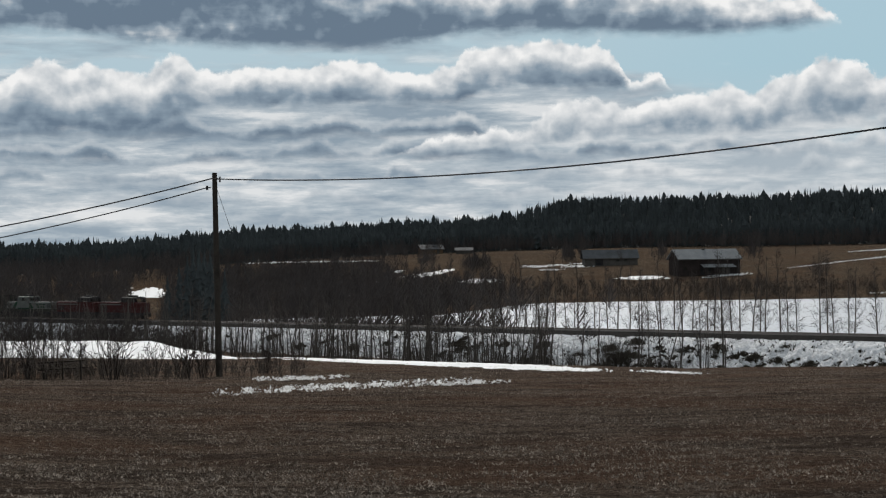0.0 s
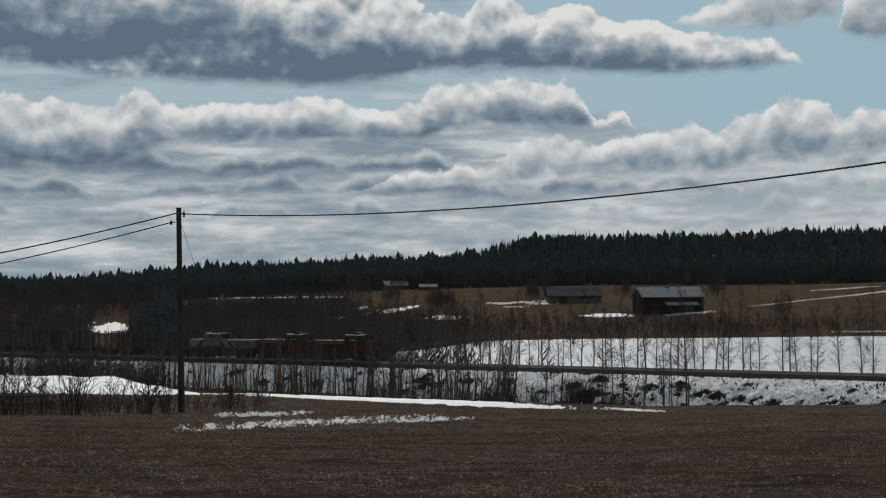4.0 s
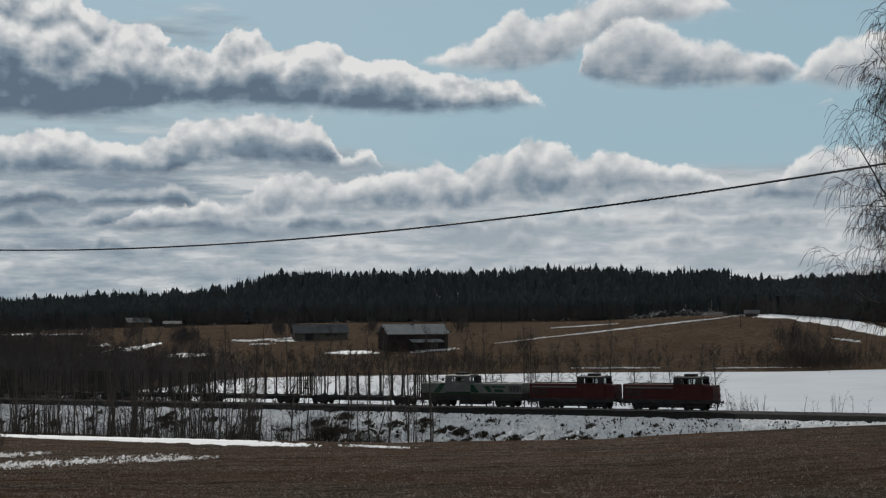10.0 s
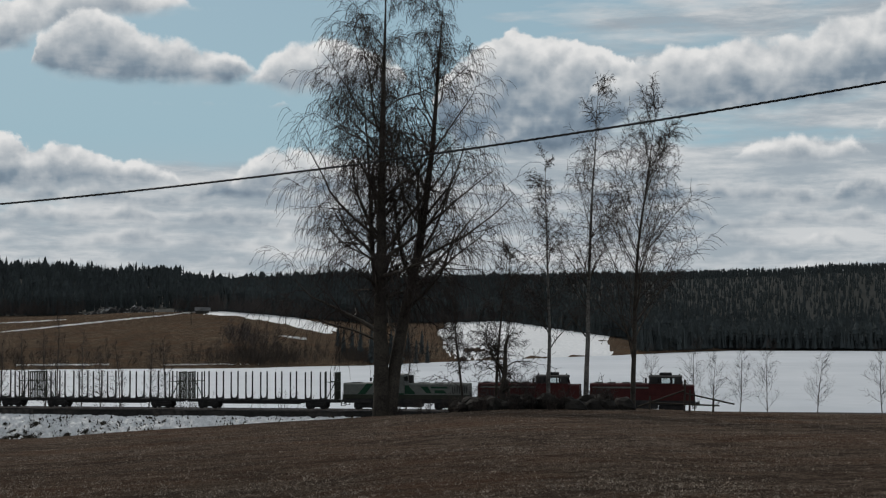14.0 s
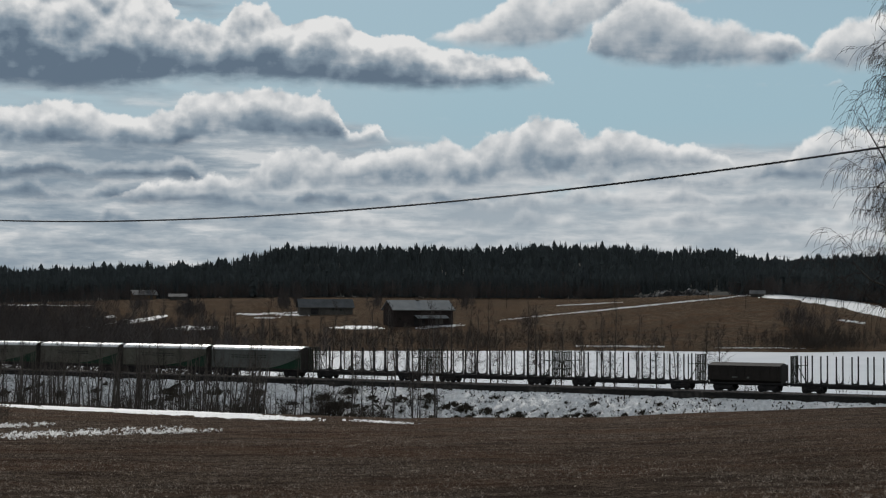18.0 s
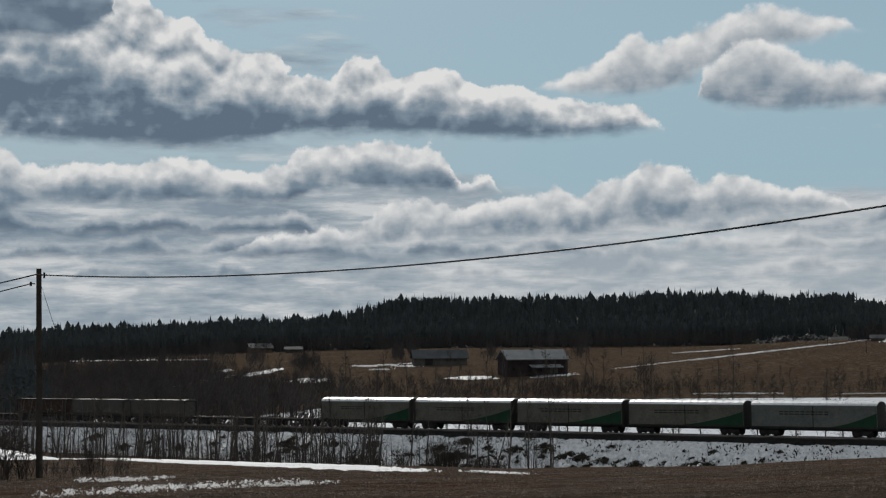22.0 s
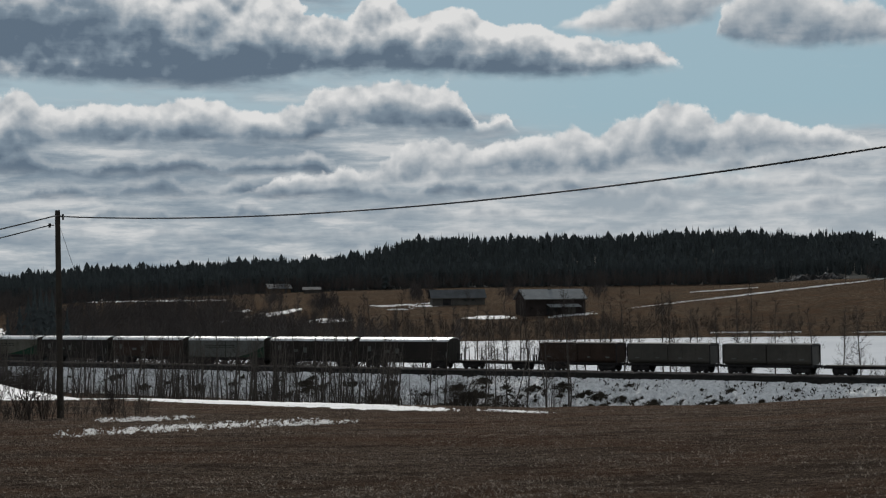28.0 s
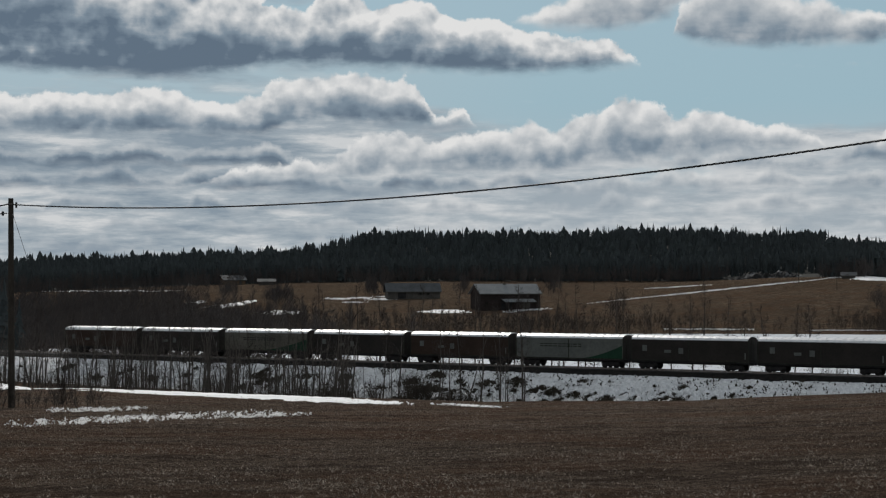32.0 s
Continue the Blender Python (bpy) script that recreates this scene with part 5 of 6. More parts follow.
def make_woods():
    rng = random.Random(5)
    shapes = [spruce_template(rng, 7, rng.uniform(0.07, 0.12), False) for i in range(9)] + [spruce_template(rng, 5, rng.uniform(0.12, 0.16), True) for i in range(4)]
    plain = [spruce_template(rng, 4, rng.uniform(0.09, 0.14), False, 6) for i in range(9)] + [spruce_template(rng, 4, rng.uniform(0.12, 0.16), True, 6) for i in range(4)]
    groups = ((-26, 4, "dark mixed forest along the skyline"), (4, 22, "dark spruce and pine forest above the farm"), (22, 62, "dark spruce forest beyond the frozen lake"))
    for a0, a1, label in groups:
        V, F, count = [], [], 0
        for i in range(int((a1 - a0) * (330 if a0 < 20 else 720))):
            az = rng.uniform(a0, a1)
            k, e, shore, be, brow, te, back = land_row(az)
            r = brow + 4 + (back - brow) * (rng.random() ** (1.4 if az < 27 else 1.8) if i % 4 else rng.uniform(0.84, 1.0))
            if az > 36.6 and rng.random() < 0.25:
                r = rng.uniform(shore + 3, brow + 20)
            if 17.0 < az < 20.4 and r < 712:
                continue
            x, y = polar(az, r)
            v, f = (shapes if a0 < 20 else plain)[rng.randrange(13)]
            h = rng.uniform(7, 11.5) if rng.random() < 0.95 else rng.uniform(11.5, 14)
            if az > 27 and r > 1000:
                h *= 0.85
            a = rng.uniform(0, 6.28)
            c, s = math.cos(a) * h, math.sin(a) * h
            w = np.empty_like(v)
            w[:, 0], w[:, 1], w[:, 2] = v[:, 0] * c - v[:, 1] * s + x, v[:, 0] * s + v[:, 1] * c + y, v[:, 2] * h + height(x, y)
            V.append(w)
            F.append(f + count)
            count += len(v)
        me = bpy.data.meshes.new("far_woods")
        me.from_pydata(np.concatenate(V).tolist(), [], np.concatenate(F).tolist())
        me.materials.append(NEEDLE)
        tagged(new("far_woods", me), label, "forest", kind="stuff")


make_woods()


# sheet over the ground whose near-black colour stands for shade under the spruces
def make_shaded_floor():
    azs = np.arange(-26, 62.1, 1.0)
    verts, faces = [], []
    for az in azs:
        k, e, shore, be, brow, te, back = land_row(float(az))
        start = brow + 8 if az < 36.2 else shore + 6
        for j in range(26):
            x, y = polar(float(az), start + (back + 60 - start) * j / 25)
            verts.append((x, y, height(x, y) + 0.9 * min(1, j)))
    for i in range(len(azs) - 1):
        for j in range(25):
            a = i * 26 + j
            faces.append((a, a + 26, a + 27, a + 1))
    tagged(sheet("shaded_floor", verts, faces, FLOORSHADE, smooth=True), "forest floor with the trees' shade put into its near-black colour", "forest floor", kind="structure")


make_shaded_floor()


def spruce(az, r, h, label="dark spruce standing among bare scrub"):
    rng = random.Random(int(az * 100) + int(r))
    v, f = spruce_template(rng, 16, 0.17, False)
    t = thing("spruce_tree", label, "tree", "", stand(az, r, rng.uniform(0, 90)))
    part("trunk", rods(((0, 0, -0.3), (0, 0, h * 0.5), 0.02 * h), n=6), BARK, t)
    sheet("crown", v * h, f.tolist(), NEEDLE, t)


for az, r, h in ((-9.1, 322, 17), (-8.3, 318, 18), (-7.8, 335, 14), (-8.9, 350, 19), (-9.8, 335, 13), (-8.5, 345, 18), (-8.7, 330, 19), (-8.1, 340, 16), (-9.4, 345, 15), (-6.35, 186, 4.2), (3.4, 735, 22), (10.1, 195, 1.6), (27.3, 545, 14), (26.6, 560, 11), (28.0, 560, 12), (15.2, 720, 19), (32.2, 900, 19), (33.2, 900, 18), (28.6, 575, 11), (29.1, 590, 10), (27.7, 600, 13), (26.1, 575, 9), (26.9, 552, 12), (27.5, 560, 11), (28.3, 548, 13), (28.9, 560, 10), (29.3, 570, 9), (26.3, 556, 10)):
    spruce(az, r, h)

# ---- snow left on field and hill ----


def spot(az, el, start):
    """Where the sight line at bearing az and height angle el meets the land beyond start metres."""
    k, r = math.tan(radians(el)), start
    step = max(1.5, start * 0.03)
    while r < start * 4:
        x, y = polar(az, r)
        if height(x, y) > EYE + k * r:
            a, b = r - step, r
            for i in range(5):
                c = (a + b) / 2
                x, y = polar(az, c)
                a, b = (a, c) if height(x, y) > EYE + k * c else (c, b)
            x, y = polar(az, b)
            return x, y, height(x, y)
        r += step
    return None


def snow_patch(az, el, half_az, half_el, tilt, start, ragged=0.5, name="snow_patch", label="thawing snow patch on brown grass", seed=0, thick=0.25, material=None):
    nu, nv = min(max(24, int(half_az * (60 if ragged < 1 else 110))), 520), (20 if half_el < 0.4 else 44) if ragged < 1 else 38
    pts, mask = {}, {}
    for i in range(nu + 1):
        for j in range(nv + 1):
            u, v = 2 * i / nu - 1, 2 * j / nv - 1
            a = az + u * half_az
            n1 = noise.noise((a * 2.2 + seed, v * 1.1, seed))
            n2 = noise.noise((a * 7.0 + seed, v * 3.0, seed + 4))
            m = 1 - (u * u + v * v) ** 0.5 + ragged * (0.8 * n1 + 0.7 * n2 + 0.6 * noise.noise((a * 19.0 + seed, v * 4.0, seed + 7)))
            if ragged > 1:
                m += 1.3 * noise.noise((a * 11.0, v * 6.0, seed)) + 1.7 * noise.noise((a * 40.0, v * 15.0, seed)) - 0.62
            p = spot(a, el + tilt * (a - az) + v * half_el, start)
            if p:
                pts[i, j] = p
                mask[i, j] = m
    index, verts, faces = {}, [], []
    for i in range(nu):
        for j in range(nv):
            ks = ((i, j), (i + 1, j), (i + 1, j + 1), (i, j + 1))
            if all(k in pts for k in ks) and sum(mask[k] for k in ks) > 0.0:
                rs = [math.hypot(pts[k][0], pts[k][1]) for k in ks]
                if max(rs) - min(rs) > 0.25 * min(rs):
                    continue
                f = []
                for k in ks:
                    if k not in index:
                        index[k] = len(verts)
                        x, y, z = pts[k]
                        verts.append((x, y, z + max(-0.12, min(thick, mask[k] * thick * 1.6))))
                    f.append(index[k])
                faces.append(f)
    if faces:
        tagged(sheet(name, verts, faces, material or SNOW, smooth=True), label, "snow", "snow patches", "stuff")


# bearing, height angle, half sizes, tilt, search start
NEAR_SNOW = (
    (-13.4, -3.16, 3.4, 0.26, -0.03, 60), (-2.2, -3.78, 8.2, 0.15, -0.062, 55), (-9.0, -3.48, 2.6, 0.10, -0.05, 60), (-1.0, -3.93, 3.0, 0.07, -0.048, 50),
    (8.0, -4.34, 1.4, 0.045, -0.05, 50), (-3.6, -4.70, 4.8, 0.14, 0.028, 40), (-5.2, -4.38, 1.8, 0.09, 0.0, 45), (0.6, -4.66, 1.8, 0.08, 0.02, 40),
)
FAR_SNOW = (
    (-10.5, -1.25, 0.75, 0.28, 0.0), (-12.1, -0.14, 0.5, 0.07, 0.0), (-4.6, -0.25, 2.5, 0.045, 0.0), (-4.2, -0.07, 0.35, 0.07, 0.0), (-2.6, 0.04, 0.5, 0.08, 0.02),
    (-3.8, -1.50, 0.45, 0.10, 0.1), (-0.35, -0.72, 0.75, 0.10, 0.16), (1.25, -1.02, 0.95, 0.11, 0.0), (3.6, -0.52, 0.9, 0.06, 0.02), (7.1, -0.98, 1.0, 0.09, 0.0),
    (-1.76, -0.66, 0.4, 0.06, 0.1), (-3.3, -1.18, 0.35, 0.07, 0.1), (4.8, -0.55, 0.6, 0.06, 0.0), (3.9, -0.66, 0.5, 0.04, 0.0), (-2.55, -1.45, 0.3, 0.06, 0.1), (-2.6, -1.05, 1.7, 0.05, 0.19), (10.0, -0.90, 0.6, 0.06, 0.1),
)
HILL_SNOW = (
    (10.1, -0.94, 0.9, 0.07, 0.08), (16.9, -0.20, 4.9, 0.036, 0.106), (15.4, -0.10, 1.2, 0.025, 0.06), (22.4, 0.20, 1.3, 0.12, -0.02), (23.6, 0.07, 1.5, 0.24, -0.15), (25.1, -0.22, 1.0, 0.26, -0.2),
    (24.5, -0.66, 0.5, 0.05, -0.1), (16.5, -1.60, 1.6, 0.035, 0.0), (21.5, -1.62, 1.8, 0.03, 0.0), (32.7, -0.80, 3.1, 0.95, -0.06), (35.0, -1.40, 1.9, 0.45, -0.16), (5.6, -0.45, 1.1, 0.05, 0.0),
)


def make_snow():
    for i, (az, el, a, e, t, start) in enumerate(NEAR_SNOW):
        snow_patch(az, el, a, e, t, start, 0.28 if i < 4 else 1.15, label="ragged strip of old snow along the field edge" if i < 4 else "dirty streaks of thawing snow in the field", seed=i, thick=0.04, material=SNOW if i < 5 else DIRTYSNOW)
    for i, (az, el, a, e, t) in enumerate(FAR_SNOW + HILL_SNOW):
        snow_patch(az, el, a, e * (0.7 if e < 0.3 else 1.0), t, 300 if az < 29 else 500, (1.02 if e < 0.085 else 0.5) if e < 0.5 else 0.2, seed=20 + i, thick=0.22)


make_snow()


def make_snow_bank():
    """A drift left along the lip of the field."""
    azs, rs = np.arange(-19, -6.9, 0.15), np.linspace(119, 156, 20)
    verts = []
    for r in rs:
        for az in azs:
            x, y = polar(az, r)
            f = (r - 119) / 37
            tall = (1.25 + 0.5 * noise.noise((az * 0.7, 0, 2))) * smooth(7.0, 10.5, -az)
            verts.append((x, y, height(x, y) - 0.1 + (tall * math.sin(math.pi * f) ** 0.8 + 0.12) * smooth(7.0, 7.6, -az)))
    n = len(azs)
    faces = [(j * n + i, (j + 1) * n + i, (j + 1) * n + i + 1, j * n + i + 1) for j in range(len(rs) - 1) for i in range(n - 1)]
    tagged(sheet("snow_bank", verts, faces, SNOW, smooth=True), "rounded drift of old snow along the field's lip", "snow", kind="stuff")


make_snow_bank()

# ---- farm ----


def gable_house(name, label, category, az, el, length, depth, eave, ridge, wall, roof, turn, openings):
    """A gabled building with overhanging roof sheets, plank seams, doors and windows on its near wall."""
    x, y, z = spot(az, el, 320)
    h = thing(name, label, category, "", pose(x, y, z - 0.2, 0, 0, turn - az))
    L, D = length / 2, depth / 2
    part("wall", prism(((-D, -1.5), (-D, eave), (0, ridge), (D, eave), (D, -1.5)), -L, L), wall, h)
    slope = (ridge - eave) / D
    for s in (-1, 1):
        o = D + 0.7
        part("roof", prism(((0, ridge + 0.1), (s * o, ridge + 0.1 - slope * o), (s * o, ridge + 0.28 - slope * o), (0, ridge + 0.30)), -L - 0.7, L + 0.7), roof, h)
    part("fascia", boxes((-L - 0.72, L + 0.72, -D - 0.76, -D - 0.70, eave - slope * 0.7 - 0.05, eave - slope * 0.7 + 0.25)), GREYBOARD, h)
    n = int(length / 1.1)
    bm = bmesh.new()
    for i in range(n + 1):
        q = -L + 2 * L * i / n
        box(bm, q - 0.05, q + 0.05, -D - 0.05, -D, -1.2, eave)
    part("batten", bm, wall, h)
    for kind, a, b, z0, z1 in openings:
        part(kind, boxes((a, b, -D - 0.09, -D - 0.02, z0, z1), bevel=0.01), BLACK if kind == "doorway" else GLASS if kind == "window" else GREYBOARD, h)
    return h


def make_farm():
    barn = gable_house("barn", "long dark weathered barn with a pale tin roof", "barn", 9.28, -0.88, 22.5, 10, 5.7, 8.7, BARNRED, TINROOF, 22,
                       (("doorway", -3.5, 0.5, 0, 3.2), ("door", 4.5, 7.5, 0, 3.0), ("window", 9.0, 10.0, 1.8, 2.7), ("window", -9.5, -8.5, 1.8, 2.7)))
    part("lean_to_roof", prism(((-8.6, 2.6), (-5.1, 3.6), (-5.1, 3.75), (-8.6, 2.75)), -3.5, 8.5), TINROOF, barn, "pale tin lean-to roof")
    for x in (-3.2, 0.6, 4.4, 8.2):
        part("post", boxes((x - 0.1, x + 0.1, -8.5, -8.3, -1.2, 2.65)), BARNRED, barn)
    part("chimney_vent", boxes((-1.0, 0.2, -0.5, 0.5, 8.3, 9.2), bevel=0.05), GREYBOARD, barn)
    gable_house("shed", "long low grey shed with a dull tin roof", "shed", 5.95, -0.50, 20, 8, 2.9, 5.6, GREYBOARD, DARKROOF, 8, (("doorway", -6, -3, 0, 2.6), ("window", 2, 3, 1.4, 2.2), ("window", 5, 6, 1.4, 2.2)))
    gable_house("farmhouse", "ochre wooden farmhouse with a pale roof", "house", -0.45, -0.02, 10, 8, 2.4, 4.2, YELLOWBOARD, DARKROOF, 12, (("window", -3.6, -2.6, 1.2, 2.4), ("window", -0.5, 0.5, 1.2, 2.4), ("door", 2.2, 3.2, 0, 2.1)))
    gable_house("outbuilding", "small wooden outbuilding beside the farmhouse", "shed", 0.75, -0.02, 7, 5, 1.6, 2.6, GREYBOARD, DARKROOF, 0, (("door", -1, 0.2, 0, 1.9),))
    gable_house("outbuilding", "small red outbuilding beside the road", "shed", 21.3, 0.2, 5, 4, 1.4, 2.4, GREYBOARD, DARKROOF, 0, (("door", -1, 0.2, 0, 1.8),))
    gable_house("cottage", "small far grey cottage at the wood's edge", "house", -4.2, -0.10, 6, 5, 1.8, 3.4, GREYBOARD, DARKROOF, -10, (("window", -2, -1, 1, 2),))
    gable_house("cottage", "small far grey cottage at the wood's edge", "house", -2.3, -0.05, 6, 5, 1.8, 3.4, GREYBOARD, DARKROOF, 6, (("window", 1, 2, 1, 2),))
    for az, r, h in ((12.45, 640, 8.5), (16.3, 650, 8.0), (19.6, 640, 7.5), (20.9, 600, 7.5), (14.1, 700, 7.0)):
        x, y = polar(az, r)
        p = thing("farm_pole", "thin wooden line pole beside the farm road", "pole", "farm line poles", pose(x, y, height(x, y)))
        part("post", rods(((0, 0, -0.4), (0, 0, h), 0.12)), POLEWOOD, p)
        part("crossarm", boxes((-0.5, 0.5, -0.05, 0.05, h - 0.5, h - 0.38)), POLEWOOD, p)
    # bushes and stone heaps round the yard
    rng = random.Random(3)
    spots = []
    for az, r, n, spread in ((1.15, 600, 60, 0.5), (4.5, 640, 40, 0.4), (-0.6, 640, 20, 0.3), (5.0, 660, 20, 0.2), (7.7, 640, 16, 0.3), (11.0, 640, 18, 0.4), (-1.6, 700, 30, 1.0), (23.0, 560, 60, 1.2), (13.2, 560, 10, 0.3)):
        for i in range(n):
            x, y = polar(rng.gauss(az, spread * 0.5), rng.gauss(r, 8))
            spots.append((x, y, height(x, y)))
    far_scrub("dark bare bushes round the farmyard", rng, spots, 3, 8)


make_farm()


def make_outcrop():
    """A low rocky knoll with snow on its ledges at the edge of the wood."""
    x0, y0 = polar(18.6, 686)
    verts, faces = [], []
    nu, nv = 60, 16
    for i in range(nu + 1):
        for j in range(nv + 1):
            u, v = 2 * i / nu - 1, j / nv
            z = 4.8 * (1 - u * u) ** 0.6 * smooth(0.0, 0.6, v) * (0.75 + 0.5 * noise.noise((u * 3, v * 2, 1))) + 1.6 * noise.noise((u * 11, v * 7, 2))
            verts.append((u * 17, -6 + 14 * v + 1.2 * noise.noise((u * 9, v * 9, 5)), z - 1.9))
    for i in range(nu):
        for j in range(nv):
            a = i * (nv + 1) + j
            faces.append((a, a + nv + 1, a + nv + 2, a + 1))
    ob = sheet("rock_outcrop", verts, faces, ROCK)
    ob.matrix_basis = pose(x0, y0, height(x0, y0), 0, 0, -18.6)
    tagged(ob, "low grey rock outcrop with snow on its ledges", "rock")


make_outcrop()

# ---- power line ----


def cable(name, a, b, sag, label, radius=0.028, twist=0.0):
    a, b = Vector(a), Vector(b)
    chain = []
    if twist:
        # a bundle of three strands laid round one another
        strands = []
        n = int((b - a).length / twist * 7)
        side = (b - a).cross(Vector((0, 0, 1))).normalized()
        for s in range(3):
            chain = []
            for i in range(n + 1):
                f = i / n
                q = 2 * math.pi * (i / 7 + s / 3)
                p = a.lerp(b, f) - Vector((0, 0, sag * 4 * f * (1 - f)))
                chain.append((p + side * (math.cos(q) * radius * 0.85) + Vector((0, 0, math.sin(q) * radius * 0.85)), radius * 0.62))
            strands.append(chain)
        return tagged(new(name, tubes(name, strands, CABLE, None, 5)), label, "cable", "overhead cables")
    for i in range(41):
        f = i / 40
        p = a.lerp(b, f)
        chain.append((p - Vector((0, 0, sag * 4 * f * (1 - f))), radius))
    ob = new(name, tubes(name, [chain], CABLE, None, 6))
    return tagged(ob, label, "cable", "overhead cables")


def wooden_pole(az, r, top, lean, label):
    x, y = polar(az, r)
    z = height(x, y)
    p = thing("power_pole", label, "pole", "", pose(x, y, z))
    h = top - z
    bm = bmesh.new()
    rod(bm, (0, 0, -0.6), (lean * h, 0, h), 0.145, 0.105, 12)
    part("post", bm, POLEWOOD, p)
    bm = bmesh.new()
    rod(bm, (lean * h - 0.14, 0, h - 0.62), (lean * h - 0.32, 0, h - 0.62), 0.025, n=6)
    rod(bm, (lean * h - 0.32, 0, h - 0.72), (lean * h - 0.32, 0, h - 0.54), 0.05, n=8)
    part("bracket", bm, CABLE, p, "small insulator bracket")
    bm = bmesh.new()
    rod(bm, (lean * h + 0.1, 0, h - 0.26), (lean * h + 0.26, 0, h - 0.26), 0.03, n=6)
    rod(bm, (lean * h + 0.22, 0, h - 0.4), (lean * h + 0.22, 0, h - 0.16), 0.04, n=8)
    part("clamp", bm, CABLE, p)
    part("strap", rods(((lean * h * 0.97, 0, h * 0.97), (lean * h * 0.975, 0, h * 0.975), 0.125), n=12), STEEL, p)
    return Vector((x + lean * h * math.cos(radians(az)), y - lean * h * math.sin(radians(az)), top)), p, h


def make_power_line():
    a, pole, h = wooden_pole(-8.03, 68, EYE + 68 * math.tan(radians(2.97)), -0.010, "weathered wooden power pole at the field edge")
    b, _, _ = wooden_pole(48.2, 35.7, EYE + 35.7 * math.tan(radians(9.05)), 0.004, "tall wooden power pole in the field")
    cable("power_cable", a + Vector((0.12, 0, -0.26)), b + Vector((0, 0, -0.28)), 1.44, "black twisted overhead cable between two poles", 0.021, 0.6)
    far = Vector((*polar(-31, 76), 11.4))
    cable("power_cable", a + Vector((-0.12, 0, -0.24)), far, 0.9, "black overhead cable running down from the pole")
    cable("power_cable", a + Vector((-0.32, 0, -0.62)), far + Vector((0, 0, -0.75)), 0.9, "lower black overhead cable running down from the pole", 0.024)
    x, y = a.x + 2.7, a.y - 0.4
    cable("stay_wire", (a.x + 0.1, a.y, a.z - 0.7), (x, y, height(x, y)), 0.0, "thin steel stay wire of the pole", 0.009)
    far_pole, _, _ = wooden_pole(-31, 76, 11.7, 0.0, "wooden power pole beyond the field")


make_power_line()

# ---- stones, fences, wood at the field edge ----


def boulder(rng, size):
    bm = bmesh.new()
    bmesh.ops.create_icosphere(bm, subdivisions=2, radius=1.0)
    seed = rng.uniform(0, 50)
    for v in bm.verts:
        v.co *= 1 + 0.32 * noise.noise(v.co * 1.1 + Vector((seed, 0, 0)))
        v.co = Vector((v.co.x * size * 1.25, v.co.y * size, v.co.z * size * 0.75))
    return mesh_of(bm, STONE, "stone")


def make_stones():
    rng = random.Random(12)
    shapes = [boulder(rng, s) for s in (0.35, 0.45, 0.58, 0.72, 0.28)]
    for i in range(64):
        az = rng.choice((rng.uniform(30.2, 36.2), rng.gauss(31.2, 0.5), rng.gauss(34.6, 0.8)))
        x, y = polar(az, rng.uniform(94.5, 97.5))
        ob = new("boulder", shapes[rng.randrange(5)])
        ob.matrix_basis = pose(x, y, height(x, y) + rng.uniform(-0.15, 0.45), rng.uniform(-20, 20), rng.uniform(-20, 20), rng.uniform(0, 360))
        tagged(ob, "dark field stone in a clearance heap under birches", "stone", "clearance heap stones")


make_stones()


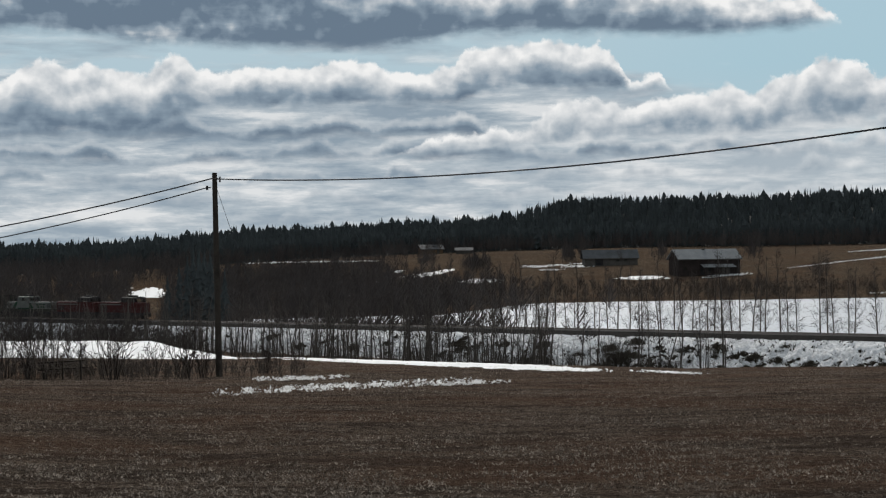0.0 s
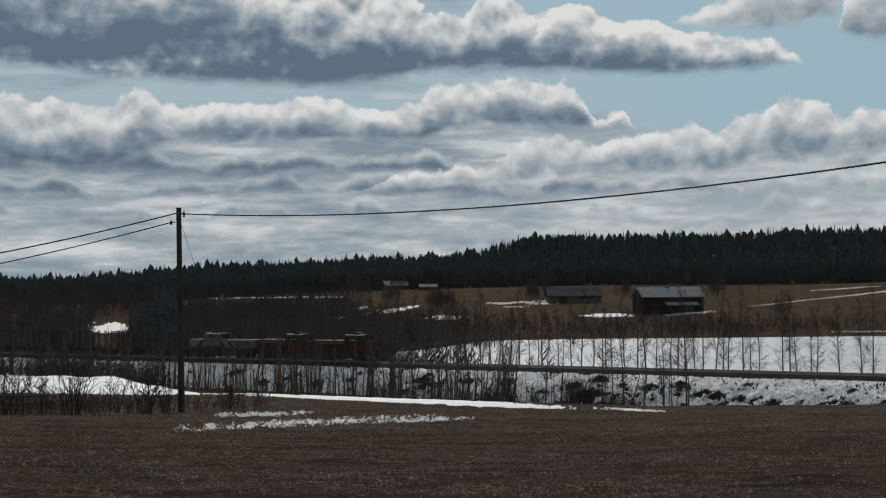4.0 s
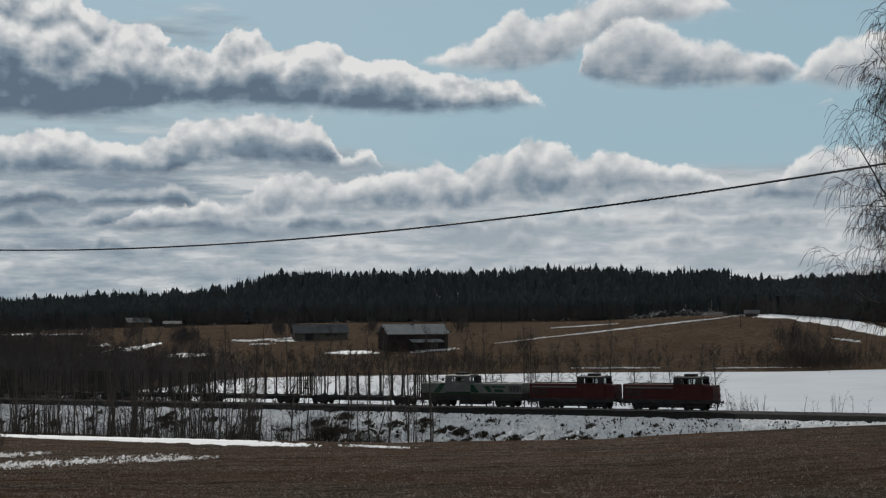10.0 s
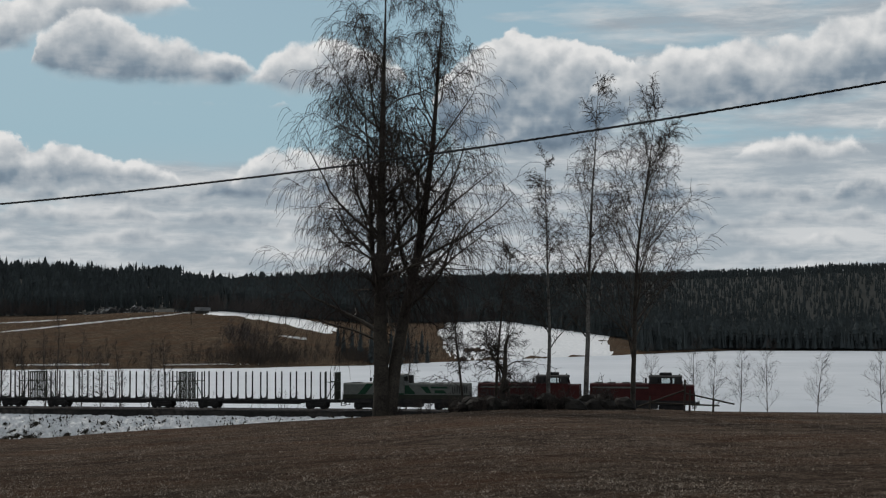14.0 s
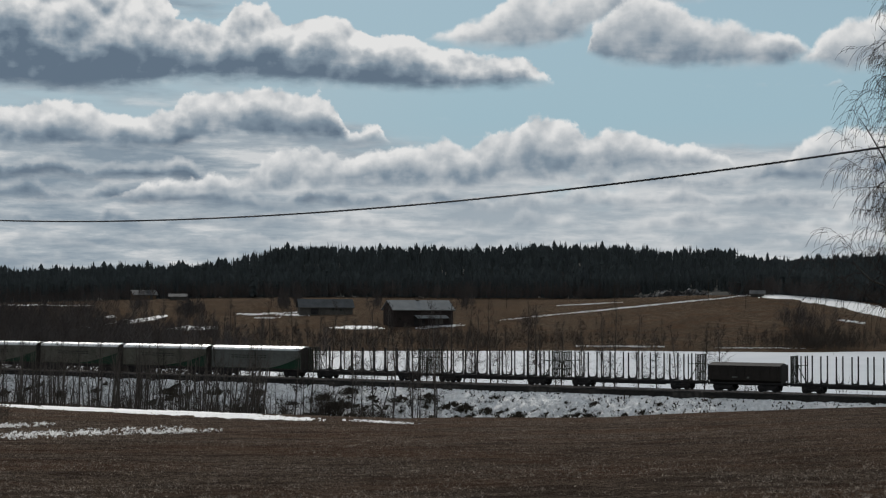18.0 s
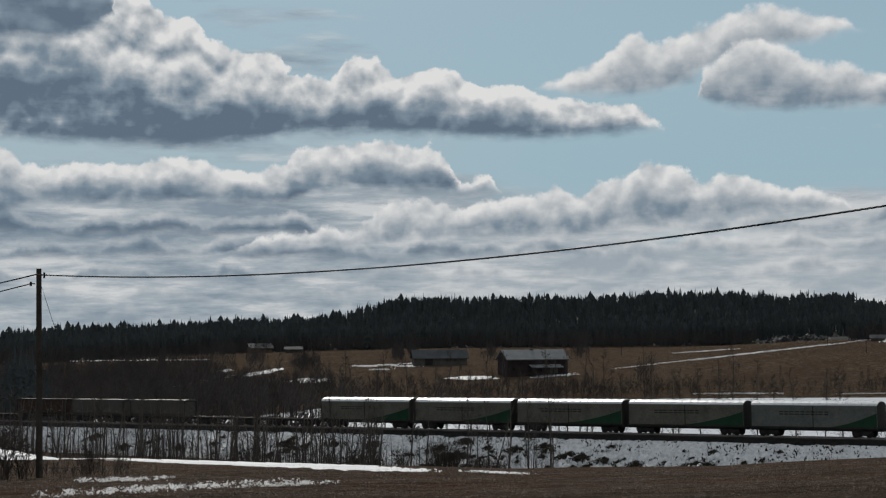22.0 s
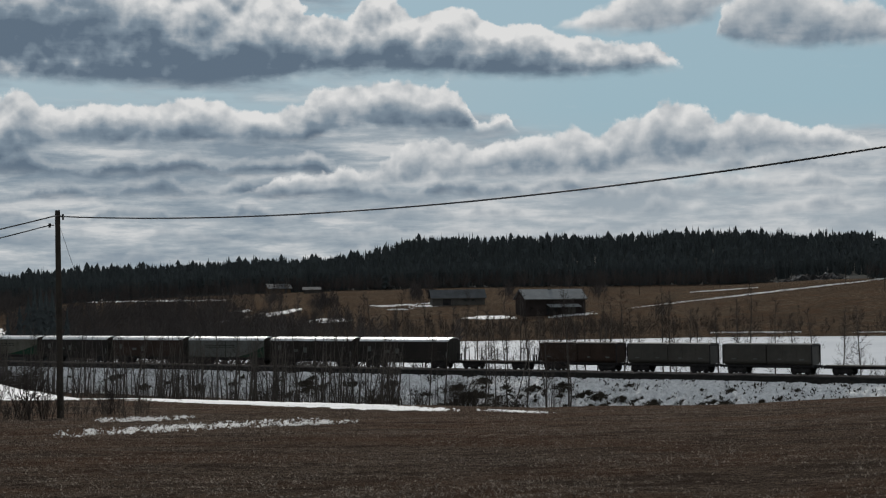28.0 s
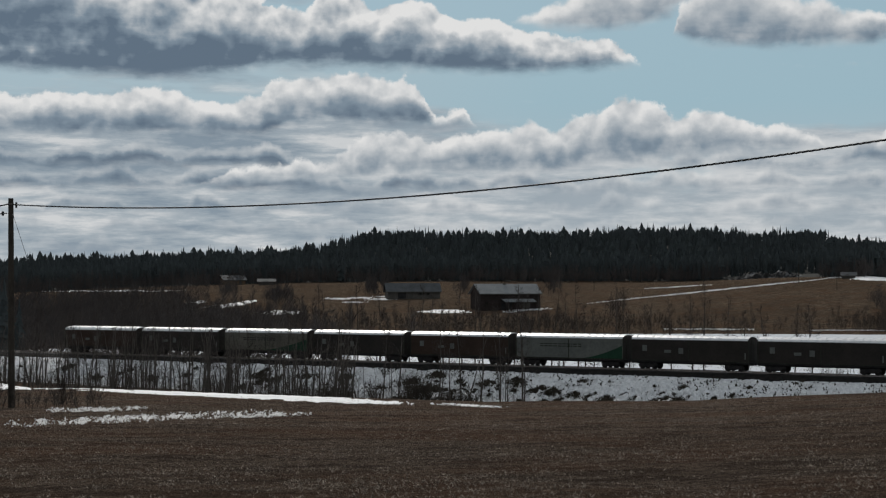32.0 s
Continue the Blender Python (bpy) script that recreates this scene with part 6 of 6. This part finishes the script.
def make_fences():
    # broken rail fence beside the birches
    x, y = polar(38.3, 98)
    f = thing("fence", "broken wooden rail fence at the field edge", "fence", "", pose(x, y, height(x, y), 0, 0, -38))
    for px, h in ((-1.9, 0.9), (0.2, 1.9), (1.9, 0.8), (0.5, 1.3)):
        part("post", rods(((px, 0, -0.3), (px + 0.05, 0, h), 0.06)), POLEWOOD, f)
    for a, b in (((-2.6, 0, 0.25), (0.2, 0, 1.25)), ((0.2, 0, 1.1), (3.2, 0, 0.45)), ((-2.0, 0.1, 0.5), (2.3, 0.1, 0.35))):
        part("rail", rods((a, b, 0.05)), POLEWOOD, f)
    # trestle in the shrubs by the pole
    x, y = polar(-13.45, 64)
    f = thing("fence", "grey wooden rail fence among willow shrubs", "fence", "", pose(x, y, height(x, y), 0, 0, 10))
    for px in (-0.7, 0.0, 0.7):
        part("post", rods(((px, 0, -0.3), (px, 0, 0.75), 0.035)), POLEWOOD, f)
    for z in (0.4, 0.68):
        part("rail", rods(((-0.95, 0.04, z), (0.85, 0.04, z + 0.05), 0.03)), POLEWOOD, f)
    # railway marker post beyond the field
    p = beside_track(46.2, -4.0, 0)
    m = thing("marker_post", "short railway marker post with two small boards", "post", "", pose(p.x, p.y, p.z - 1.2, 0, 0, -46))
    part("post", rods(((0, 0, 0), (0, 0, 3.4), 0.06)), STEEL, m)
    part("board", boxes((-0.45, 0.45, -0.09, -0.06, 2.35, 2.65)), BLACK, m)
    part("board", boxes((-0.2, 0.2, -0.09, -0.06, 2.9, 3.3)), BLACK, m)


make_fences()

# ---- dead grass ----


def make_grass():
    rng = random.Random(77)
    verts, faces = [], []
    for i in range(225000):
        az = rng.uniform(-18.5, 51.5)
        r = 13.5 * (110 / 13.5) ** (rng.random() ** 1.35)
        x, y = polar(az, r)
        if r > land_row(az)[1]:
            continue
        if 0.7 * noise.noise((x * 0.22, y * 0.35 - x * 0.12, 11)) + 0.8 * noise.noise((x * 0.9, y * 1.3 - x * 0.45, 3)) + 0.9 * noise.noise((x * 3.2, y * 3.6, 21)) < rng.uniform(-0.30, 0.30):
            continue
        z = height(x, y)
        size = rng.uniform(0.012, 0.040) * (1 + r / 60)
        for b in range(2):
            a = rng.uniform(0, 6.283)
            lx, ly = math.cos(a), math.sin(a)
            lay = rng.uniform(0.3, 1.6) * size
            w = 0.005 + 0.16 * size
            n = len(verts)
            h = size * rng.uniform(0.15, 0.8)
            verts += [(x - ly * w, y + lx * w, z - 0.01), (x + ly * w, y - lx * w, z - 0.01), (x + lx * lay, y + ly * lay, z + h)]
            faces.append((n, n + 1, n + 2))
    tagged(sheet("dead_grass", verts, faces, GRASS), "tufts of flattened straw-coloured dead grass on the field", "grass", kind="stuff")


make_grass()


def motions():
    for ob, mid in TRAIN:
        walk(ob, [(t, TRACK @ pose(s - mid, 0, 0)) for t, s in FRONT])


motions()
